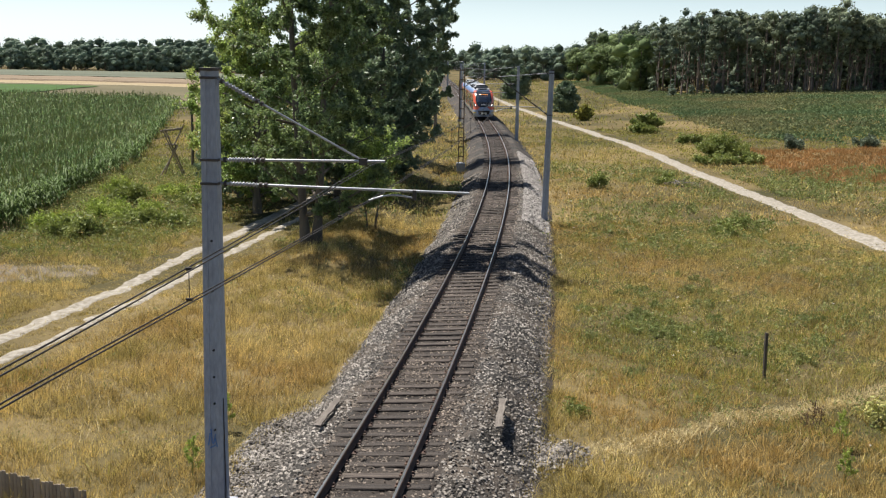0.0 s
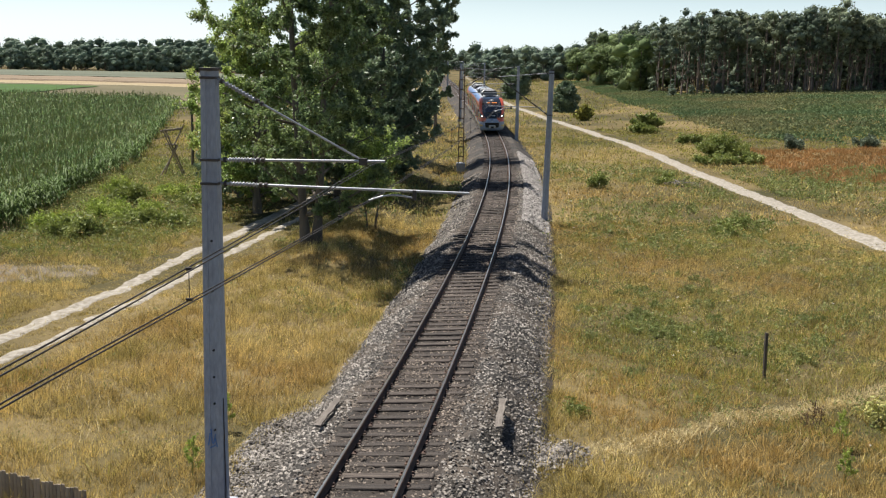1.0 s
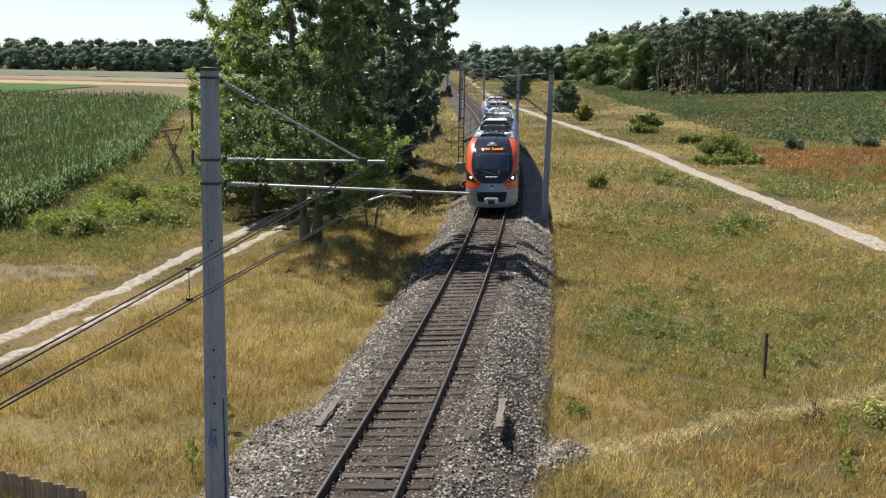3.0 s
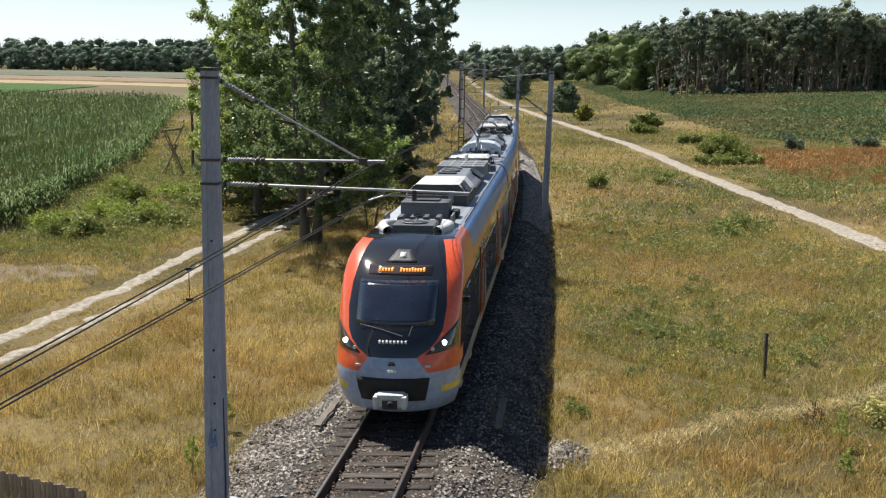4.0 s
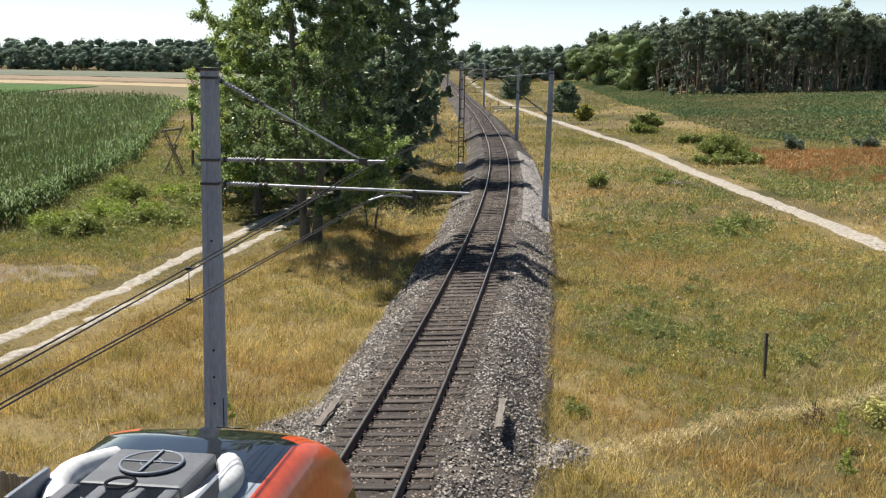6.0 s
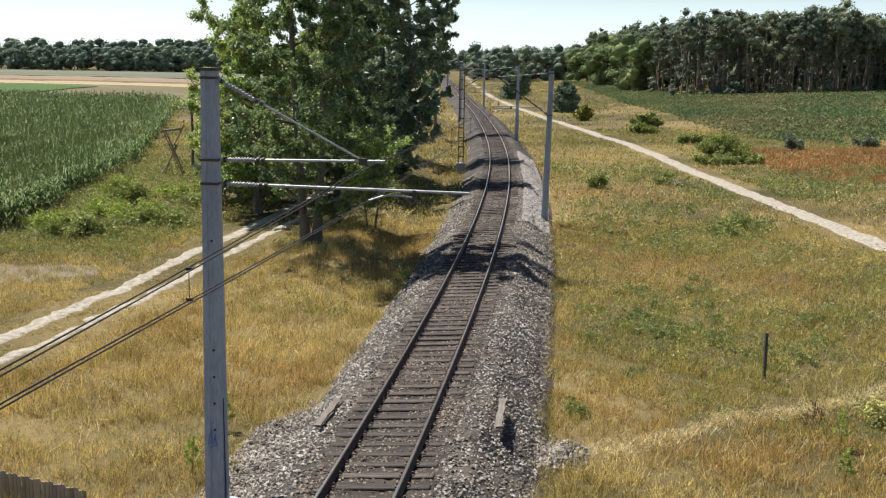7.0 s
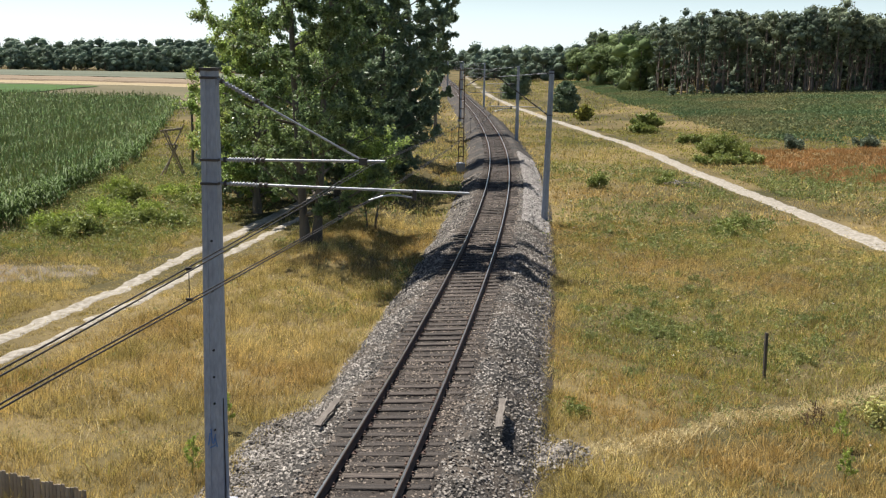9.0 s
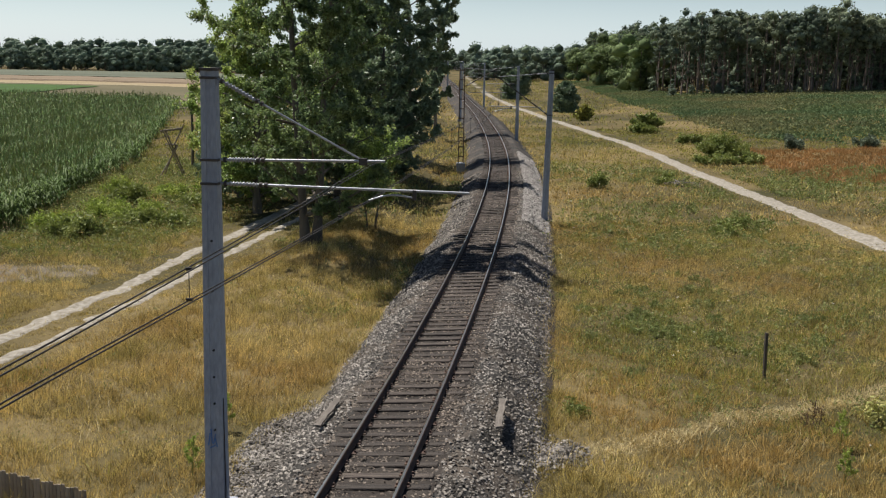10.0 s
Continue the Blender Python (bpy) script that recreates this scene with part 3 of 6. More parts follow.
def build_masts():
    # near mast, left of the line
    m, h = concrete_mast(-4.53, 21.09, -0.95, 7.95, 0.40, 0.285, "tall tapered grey concrete catenary mast with tube arms")
    zz = 0.95
    arm(m, "stay", (0.12, 0, 7.80 + zz), (2.98, 0, 6.30 + zz), 0.022, 0.62, label="inclined top stay rod")
    arm(m, "upper_tube", (0.14, 0, 6.23 + zz), (3.42, 0, 6.29 + zz), 0.027, 0.5, label="horizontal galvanised support tube")
    arm(m, "registration_tube", (0.14, 0, 5.77 + zz), (5.05, 0, 5.73 + zz), 0.027, 0.55, label="long galvanised registration tube")
    part("hinge", mesh_of("hinge", box(3.0, 0, 6.27 + zz, 0.16, 0.07, 0.14, 0.015), M_DARKSTEEL), m)
    part("drop_bracket", mesh_of("drop_bracket", box(4.0, 0, 5.66 + zz, 0.08, 0.06, 0.2, 0.01), M_DARKSTEEL), m)
    t = np.linspace(0, 1, 9)
    part("steady_arm", tmesh("steady_arm", np.stack([4.0 - 0.88 * t, 0 * t, zz + 5.60 + 0.10 * np.sin(t * math.pi * 0.9) - 0.10 * t], -1), 0.02, M_STEEL), m, "curved steady arm")
    for z in (6.23, 5.77):
        band(m, z + zz, 0.32)
    band(m, 7.80 + zz, 0.29)
    part("cable", tmesh("cable", [(0.2, -0.1, 0.0), (0.215, -0.1, 0.5), (0.205, -0.1, 1.1), (0.19, -0.1, 2.4)], 0.012, M_WIRE), m, "black earthing cable")
    for z in (1.75, 2.3, 2.85, 3.4, 4.6, 5.6):
        part("bolt_hole", mesh_of("bolt_hole", cyl(0.03, -0.168 + 0.004 * (z - 1.7), z, 0.022, 0.022, 0.03, 10, axis="Y"), M_RUBBER), m)
    bm = bmesh.new()
    for i, (x, z, l, r) in enumerate(((-0.09, 1.55, 0.26, 8), (-0.04, 1.62, 0.30, -5), (0.02, 1.56, 0.22, 12), (-0.02, 1.4, 0.14, 60), (0.05, 1.5, 0.2, -14))):
        box(0, 0, 0, 0.022, 0.004, l, 0, bm, Matrix.Translation((x, -0.171, z)) @ Matrix.Rotation(radians(r), 4, "Y"))
    part("graffiti", mesh_of("graffiti", bm, M_BLUEP), m, "faded blue spray strokes")
    # mast right of the line, arms to the left
    m, h = concrete_mast(5.69, 60.95, -0.9, 7.7, 0.37, 0.27, "grey concrete catenary mast leaning slightly outward", 1.0, 4.5)
    zz = 0.9
    arm(m, "stay", (-0.1, 0, 7.55 + zz), (-2.9, 0, 7.25 + zz), 0.022, 0.5)
    arm(m, "strut", (-0.1, 0, 5.25 + zz), (-3.2, 0, 7.4 + zz), 0.03, 0.5, M_DARKSTEEL)
    arm(m, "registration_tube", (-0.5, 0, 5.66 + zz), (-3.4, 0, 5.62 + zz), 0.025)
    part("steady_arm", tmesh("steady_arm", [(-2.15, 0, 5.55 + zz), (-2.5, 0, 5.52 + zz), (-3.05, 0, 5.33 + zz)], 0.018, M_STEEL), m)
    part("drop_bracket", mesh_of("drop_bracket", box(-2.15, 0, 5.58 + zz, 0.09, 0.06, 0.16, 0.01), M_DARKSTEEL), m)
    for z in (7.55, 5.25):
        band(m, z + zz, 0.3)
    # lattice mast left of the line
    L = tagged(new("lattice_mast"), "narrow rusty steel lattice catenary mast", "mast", "overhead line masts")
    L.matrix_world = pose(1.33, 89.7, -0.95, 0, 0, -2)
    for sx in (-0.2, 0.2):
        part("channel", mesh_of("channel", box(sx, 0, 4.25, 0.08, 0.16, 8.5, 0.01), M_LATTICE), L)
    for i in range(11):
        part("batten", mesh_of("batten", box(0, 0, 0.5 + i * 0.78, 0.34, 0.1, 0.09, 0.008), M_LATTICE), L)
    part("foundation", mesh_of("foundation", box(0, 0, 0.3, 0.7, 0.6, 0.9, 0.03), M_CONC), L)
    arm(L, "strut", (0.25, 0, 7.0), (3.1, 0, 8.6), 0.03, 0.4, M_DARKSTEEL)
    arm(L, "stay", (0.2, 0, 8.45), (3.1, 0, 8.3), 0.022, 0.4)
    arm(L, "registration_tube", (0.5, 0, 6.5), (3.6, 0, 6.55), 0.025)
    # more concrete masts into the distance
    def far(x, y, side):
        m, h = concrete_mast(x, y, -0.9, 7.6, 0.4, 0.27, "grey concrete catenary mast beside the track")
        zz = 0.9
        arm(m, "stay", (-side * 0.1, 0, 7.5 + zz), (-side * 2.9, 0, 7.2 + zz), 0.025)
        arm(m, "strut", (-side * 0.1, 0, 5.3 + zz), (-side * 3.1, 0, 7.3 + zz), 0.03, 0, M_DARKSTEEL)
        arm(m, "registration_tube", (-side * 0.4, 0, 5.65 + zz), (-side * 3.4, 0, 5.6 + zz), 0.03)
    far(7.91, 120.7, 1)
    for s, lat in ((150, -3.0), (196, 2.9), (255, -2.9), (315, 2.9), (375, -2.9)):
        p = line(s, lat)[0]
        far(p[0], p[1], 1 if lat > 0 else -1)


def build_wires():
    nodes = [(-52, 0.15), (5.2, -0.05), (45.2, 0.0), (74.2, 0.0), (105, 0.0), (150, 0), (196, 0), (255, 0), (315, 0), (375, 0)]
    wires = tagged(new("overhead_wires"), "dark overhead contact and messenger wires with droppers", "overhead line")

    def sag(s, hi, drop):
        z = np.zeros_like(s)
        for (a, _), (b, _) in zip(nodes, nodes[1:]):
            k = (s >= a) & (s <= b)
            u = (s[k] - a) / (b - a)
            z[k] = hi - 4 * drop * min(1.0, ((b - a) / 57) ** 2) * u * (1 - u)
        return z
    def rise(s):
        return 0.016 * np.clip(5.2 - s, 0, 13)
    s = np.arange(-52, 375, 1.0)
    lat0 = np.interp(s, [n[0] for n in nodes], [n[1] for n in nodes])

    def run(name, hi, drop, off):
        P = line(s, 0, 0)[0]
        th = np.interp(s, S, TH)
        P[:, 0] += np.cos(th) * (lat0 + off)
        P[:, 1] -= np.sin(th) * (lat0 + off)
        P[:, 2] = sag(s, hi, drop) + (rise(s) if drop < 0.1 else 0)
        part(name, tmesh(name, P, 0.0085, M_WIRE, 5), wires)
    run("contact_wire", 5.5, 0.03, -0.02)
    run("contact_wire", 5.5, 0.03, 0.04)
    run("messenger_wire", 6.2, 0.37, -0.03)
    run("messenger_wire", 6.2, 0.37, 0.05)
    for d in (-40, -33, -26, -19, -12.5, -4.5, 2.6, 12, 19, 26, 33, 39, 52, 60, 68, 82, 90, 98):
        P = line(np.array([d, d]), 0, 0)[0]
        lt = np.interp(d, [n[0] for n in nodes], [n[1] for n in nodes])
        P[:, 0] += lt
        P[:, 2] = sag(np.array([d, d], float), 5.52, 0.03)[0] + rise(d), sag(np.array([d, d], float), 6.2, 0.37)[0]
        o = tmesh("dropper", [P[0], (P[0] + P[1]) / 2, P[1]], 0.005, M_WIRE, 5)
        dr = part("dropper", o, wires)
        for e in P:
            part("clip", mesh_of("clip", box(*e, 0.07, 0.04, 0.035, 0.008), M_WIRE), dr)


TRACK = build_track()
build_masts()
build_wires()


# ---- planting ----
def blades(name, P, h, w, m, label, out, category="grass", bend=1.0):
    """Grass blades: one narrow leaning triangle each."""
    n = len(P)
    a = rng.uniform(0, 2 * math.pi, n)
    b = rng.uniform(0, 2 * math.pi, n)
    side = np.stack([np.cos(a), np.sin(a), 0 * a], -1) * (w / 2)[:, None]
    lean = np.stack([np.cos(b) * 0.9 + out[:, 0] * 0.7, np.sin(b) * 0.9 + out[:, 1] * 0.7, 0 * b], -1) * (h * bend * rng.random(n))[:, None]
    up = np.zeros((n, 3))
    up[:, 2] = h
    V = np.stack([P - side, P + side, P + up + lean], 1)
    F = (np.arange(n)[:, None] * 3 + np.arange(3)[None])
    thing(name, poly(name, V, F, m), label, category, kind="stuff")


def meadow_mask(x, y):
    d = lateral(x, y)
    k = (d > 2.65 + 0.3 * wave(x, y, 1.9) + 0.2 * wave(x, y, 4.7, 3)) | (d < -2.75 - 0.7 * smooth(28.0, 26.2, y) + 0.3 * wave(x, y, 1.7, 1) + 0.2 * wave(x, y, 4.1, 2))
    dl, dr = x - road_x(ROADL, y), x - road_x(ROADR, y)
    k &= ~((np.abs(dl + 0.8) < 0.36 + 0.1 * rng.normal(0, 1, len(x))) | (np.abs(dl - 0.85) < 0.28 + 0.1 * rng.normal(0, 1, len(x)))) | (rng.random(len(x)) < 0.02)
    k &= (np.abs(dr) > 0.9 + 0.12 * rng.normal(0, 1, len(x))) | (rng.random(len(x)) < 0.03) | ((np.abs(dr - 0.1) < 0.15) & (rng.random(len(x)) < 0.3))
    k &= x > corn_edge(y) - 0.3
    k &= (((x - 2.6) / 0.85) ** 2 + ((y - 24.4 - 0.2 * (x - 2.8)) / 0.5) ** 2 > 1) | (rng.random(len(x)) < 0.12)
    # bare sand beside the left lane, and a faint footpath across the foreground
    k &= (((x + 18.5) / 4.2) ** 2 + ((y - 45) / 2.6) ** 2 > 1) | (rng.random(len(x)) < 0.35)
    return k


def greenness(x, y):
    d = lateral(x, y)
    g = 0.30 + 0.55 * wave(x, y, 0.33, 4) + 0.25 * wave(x, y, 1.1, 1)
    g = g + 0.55 * np.exp(-(((x - 8) / 4) ** 2 + ((y - 37) / 7) ** 2)) + 0.35 * np.exp(-(((x - 15) / 5) ** 2 + ((y - 48) / 10) ** 2))
    g = g + 0.8 * smooth(-13.2, -15, x) * smooth(46, 52, y) - 0.12 * smooth(-13, -11, x) * smooth(-2, -4, d) * smooth(48, 40, y)
    g = g - 0.4 * np.exp(-((d - 3.2) / 0.8) ** 2) - 0.5 * smooth(27, 23, y)
    g = g - 0.25 * smooth(60, 45, y) * smooth(0, -6, d) + 0.25 * smooth(60, 90, y) * smooth(8, 14, d)
    g = g + 0.4 * smooth(65, 130, y) * smooth(2, 8, d) - 0.3 * smooth(32, 24, y)
    return np.clip(g, 0.03, 0.97)


def sow(n, y0, y1, pw):
    y = y0 + (y1 - y0) * rng.random(n) ** pw
    x = rng.uniform(-1, 1, n) * (0.43 * y + 3)
    return x, y


def build_grass():
    """Grass in tussocks, each with its own height and tone, dense near the camera and coarser far off."""
    for n, y0, y1, hs, ws, per, rad in ((72000, 17, 62, 0.20, 0.013, 15, 0.085), (34000, 60, 150, 0.27, 0.04, 9, 0.22), (19000, 148, 480, 0.4, 0.13, 8, 0.8)):
        x, y = sow(n, y0, y1, 0.8)
        clump = 0.5 + 0.5 * wave(x, y, 2.3, 7) + 0.35 * wave(x, y, 6.1, 2)
        k = meadow_mask(x, y) & (rng.random(n) < np.clip(0.35 + 1.0 * clump, 0.25, 1))
        x, y, clump = x[k], y[k], np.clip(clump[k], 0, 1)
        red = (x > 29) & (y > 84) & (y < 116)
        g = rng.random(len(x)) < greenness(x, y)
        h = hs * np.exp(rng.normal(0, 0.46, len(x))) * (0.3 + 0.35 * (0.5 + 0.5 * wave(x, y, 0.8, 9)) + 0.95 * clump)
        h = np.minimum(h, hs * 1.9)
        h *= np.where(np.abs(x - road_x(ROADL, y)) < 2.2, 0.3, 1.0) * np.where(np.abs(x - road_x(ROADR, y)) < 1.9, 0.35, 1.0)
        path = np.minimum(np.abs(y - 25.3 - 0.3 * np.sin(x)) + 9 * (x > -4), np.abs(y - 23.05 - 0.55 * x - 0.3 * np.sin(x)) + 9 * (x < 3.4))
        h *= np.where(path < 0.7, 0.4, 1.0) * np.where(lateral(x, y) < 0, 1.15, 1.0)
        C = np.stack([x, y, ground_z(x, y) - 0.02], -1)
        for k, nm, m, lb in ((~g & ~red, "dry_grass", M_STRAW, "tall dry straw-coloured meadow grass"), (g & ~red, "green_grass", M_GREEN, "green meadow grass among the straw"), (red, "russet_grass", M_RED, "russet dry field grass")):
            if not k.any():
                continue
            q = np.repeat(np.flatnonzero(k), per)
            off = rng.normal(0, rad, (len(q), 2)) * rng.choice([0.6, 1.0, 1.5], len(q))[:, None]
            P = C[q].copy()
            P[:, :2] += off
            hh = h[q] * rng.uniform(0.5, 1.25, len(q)) * (0.8 if nm == "green_grass" else 1.0)
            blades(nm, P, hh, ws * (2.2 if nm == "russet_grass" else 1.0) * rng.uniform(0.7, 1.5, len(q)), m, lb, off / rad)


def leaf_sprays(P, size, flat=0.0):
    n = len(P)
    a = rng.normal(0, 1, (n, 3))
    a /= np.linalg.norm(a, axis=1)[:, None]
    b = np.cross(a, rng.normal(0, 1, (n, 3)))
    b /= np.linalg.norm(b, axis=1)[:, None] + 1e-6
    if flat:
        a[:, 2] *= 1 - flat
        b[:, 2] *= 1 - flat
    s = (np.broadcast_to(size, (n,)) * rng.uniform(0.6, 1.3, n))[:, None]
    V = np.stack([P - a * s * 0.5 - b * s * 0.48, P - a * s * 0.5 + b * s * 0.48, P + a * s * 0.75], 1).reshape(-1, 3)
    return V, np.arange(n * 3).reshape(-1, 3)


def tree(name, x, y, h, prof, leaves, lsize, m, label, trunks=1, spread=0.0, bare=0.12, seed=1, r0=0.24, nb=34, squash=1.0):
    """A broadleaf tree: leaning trunk, limbs with side twigs, leaves in loose sprays along the twigs. prof: crown half-width at fractions of the height."""
    r = np.random.default_rng(seed)
    z0 = float(ground_z(np.array([x]), np.array([y]))[0]) - 0.1
    t = tagged(new(name), label, "tree")
    t.matrix_world = pose(x, y, z0)
    wood, tips, twig = [], [], []
    for k in range(trunks):
        ang = seed + k * 2 * math.pi / trunks
        u = np.linspace(0, 1, 14)
        off = spread * u ** 0.8
        bx = (0.25 if trunks > 1 else 0) * math.cos(ang) + off * math.cos(ang) + 0.25 * np.sin(u * 5 + k + seed) * u
        by = (0.25 if trunks > 1 else 0) * math.sin(ang) + off * math.sin(ang) + 0.25 * np.cos(u * 4 + k) * u
        T = np.stack([bx, by, u * h * (1 - 0.06 * k)], -1)
        rad = r0 * (1 - u * 0.93) * (1 + 0.5 * np.exp(-u * 40))
        wood.append(tube(T, rad, 9))
        for j in range(nb):
            f = bare + (0.97 - bare) * ((j + r.random()) / nb)
            p0 = np.array([np.interp(f, u, T[:, i]) for i in range(3)])
            a = j * 2.4 + r.uniform(-0.5, 0.5)
            reach = np.interp(f, [q[0] for q in prof], [q[1] for q in prof]) * r.uniform(0.65, 1.15)
            rise = r.uniform(0.25, 0.8) * reach
            w = np.linspace(0, 1, 6)
            B = p0 + np.stack([np.cos(a) * reach * w, np.sin(a) * reach * w * squash, rise * w ** 1.3 + 0.1 * np.sin(w * 6)], -1)
            wood.append(tube(B, np.interp(f, u, rad) * 0.45 * (1 - 0.85 * w) + 0.006, 5))
            for q in range(12):
                c = B[1 + q % 5] + (B[min(5, 2 + q % 5)] - B[1 + q % 5]) * r.random()
                d = r.normal(0, 1, 3) * [1, 1, 0.75]
                d /= np.linalg.norm(d)
                l = r.uniform(0.3, 1.0) * min(1.1, 0.35 + reach * 0.25)
                e = c + d * l + [0, 0, 0.12]
                twig.append((c, e))
    for c, e in twig[::3]:
        wood.append(tube([c, (c + e) / 2 + [0, 0, 0.05], e], [0.014, 0.01, 0.004], 3))
    twig = np.array(twig)
    # sprays of uneven fullness, so that the crown has lumps and gaps
    full = r.random(len(twig)) ** 1.5 + 0.08
    i = r.choice(len(twig), leaves, p=full / full.sum())
    w = r.random(leaves) ** 0.55
    P = twig[i, 0] * (1 - w[:, None]) + twig[i, 1] * w[:, None] + r.normal(0, 0.115, (leaves, 3))
    V, F = join(*wood)
    part("trunk", poly("trunk", V, F, M_BARK, smooth=True), t, "grey-brown furrowed trunk and limbs")
    V, F = leaf_sprays(P, lsize)
    part("crown", poly("crown", V, F, m), t)
    return t


POP = [(0, 1.2), (0.1, 3.4), (0.25, 4.7), (0.45, 4.4), (0.7, 2.9), (0.9, 1.6), (1, 0.5)]
BROAD = [(0, 2.2), (0.1, 4.0), (0.3, 4.8), (0.6, 4.2), (0.85, 2.4), (1, 0.6)]


def build_trees():
    # upper crown, out of view, is widened to throw its shade beside the track
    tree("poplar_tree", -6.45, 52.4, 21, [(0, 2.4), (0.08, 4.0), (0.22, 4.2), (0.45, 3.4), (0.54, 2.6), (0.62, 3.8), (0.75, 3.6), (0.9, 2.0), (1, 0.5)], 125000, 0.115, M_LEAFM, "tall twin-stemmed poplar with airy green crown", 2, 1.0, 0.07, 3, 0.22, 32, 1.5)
    tree("poplar_tree", -11.0, 63.5, 16.5, [(0, 2.2), (0.1, 3.7), (0.3, 4.3), (0.5, 3.6), (0.62, 2.0), (0.72, 1.2), (0.85, 0.9), (1, 0.4)], 110000, 0.12, M_LEAF, "broad poplar with light green leaves to the ground", 2, 0.7, 0.04, 5, 0.2, 32)
    # the shade on these crowns is carried by their darker leaf colour
    tree("poplar_tree", -4.6, 80.5, 22, [(a, b * 0.95) for a, b in POP], 85000, 0.18, M_LEAFD, "tall poplar beside the line, green darkened for shade", 1, 0, 0.03, 8, 0.3, 44)
    tree("poplar_tree", -7.6, 84.0, 23, POP, 80000, 0.18, M_LEAFD, "tall poplar beside the lane, green darkened for shade", 1, 0, 0.03, 11, 0.3, 44)
    tree("poplar_tree", -3.3, 97.0, 22, [(a, b * 0.8) for a, b in POP], 65000, 0.2, M_LEAFD, "tall poplar in a row by the line, darkened for shade", 1, 0, 0.05, 13, 0.28, 40)
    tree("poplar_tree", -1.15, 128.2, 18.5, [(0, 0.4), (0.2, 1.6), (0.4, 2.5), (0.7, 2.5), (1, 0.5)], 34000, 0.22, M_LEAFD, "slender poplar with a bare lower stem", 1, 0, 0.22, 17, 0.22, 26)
    tree("poplar_tree", -7.2, 73.0, 11, BROAD, 45000, 0.2, M_LEAFD, "lower poplar between tall ones, green darkened for shade", 1, 0, 0.03, 31, 0.2, 34)
    tree("poplar_tree", -3.9, 58.0, 5.4, [(0, 0.5), (0.3, 1.0), (0.6, 1.3), (0.85, 0.9), (1, 0.3)], 9000, 0.11, M_LEAF, "young bright green poplar sapling beside the tall ones", 2, 0.5, 0.25, 51, 0.06, 14)
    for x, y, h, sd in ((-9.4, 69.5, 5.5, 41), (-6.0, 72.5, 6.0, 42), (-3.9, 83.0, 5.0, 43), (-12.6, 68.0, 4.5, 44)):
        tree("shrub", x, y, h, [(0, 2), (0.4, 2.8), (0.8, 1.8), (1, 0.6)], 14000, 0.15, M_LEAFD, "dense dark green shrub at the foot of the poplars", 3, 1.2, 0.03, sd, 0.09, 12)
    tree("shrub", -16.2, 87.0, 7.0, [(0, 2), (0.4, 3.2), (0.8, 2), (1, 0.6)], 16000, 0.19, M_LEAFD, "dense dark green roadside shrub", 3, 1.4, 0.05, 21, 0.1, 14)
    tree("shrub", -14.5, 76.0, 6.5, [(0, 2), (0.4, 3.0), (0.8, 2), (1, 0.6)], 16000, 0.18, M_LEAF, "dense green roadside shrub below the poplars", 3, 1.4, 0.05, 22, 0.1, 14)


def shrub(name, x, y, rx, ry, h, n, size, m, label, category="bush"):
    """A low bush: stems fanning from the base and sprays of leaves in lumps."""
    z0 = float(ground_z(np.array([x]), np.array([y]))[0]) - 0.05
    t = tagged(new(name), label, category)
    t.matrix_world = pose(x, y, z0)
    k = max(10, int(n / 120))
    a = rng.uniform(0, 6.3, k)
    q = np.sqrt(rng.random(k))
    E = np.stack([np.cos(a) * q * rx, np.sin(a) * q * ry, h * (1 - 0.55 * q ** 2) * rng.uniform(0.55, 1.05, k)], -1)
    stems = [tube([e * [0.15, 0.15, 0], e * [0.5, 0.5, 0.55], e], [0.025, 0.015, 0.005], 4) for e in E]
    V, F = join(*stems)
    part("brush", poly("brush", V, F, M_BARK), t)
    i = rng.integers(0, k, n)
    w = 0.25 + 0.75 * rng.random(n) ** 0.7
    P = E[i] * w[:, None] + rng.normal(0, 0.16 * min(1, h), (n, 3))
    P[:, 2] = np.abs(P[:, 2])
    V, F = leaf_sprays(P, size)
    part("foliage", poly("foliage", V, F, m), t)


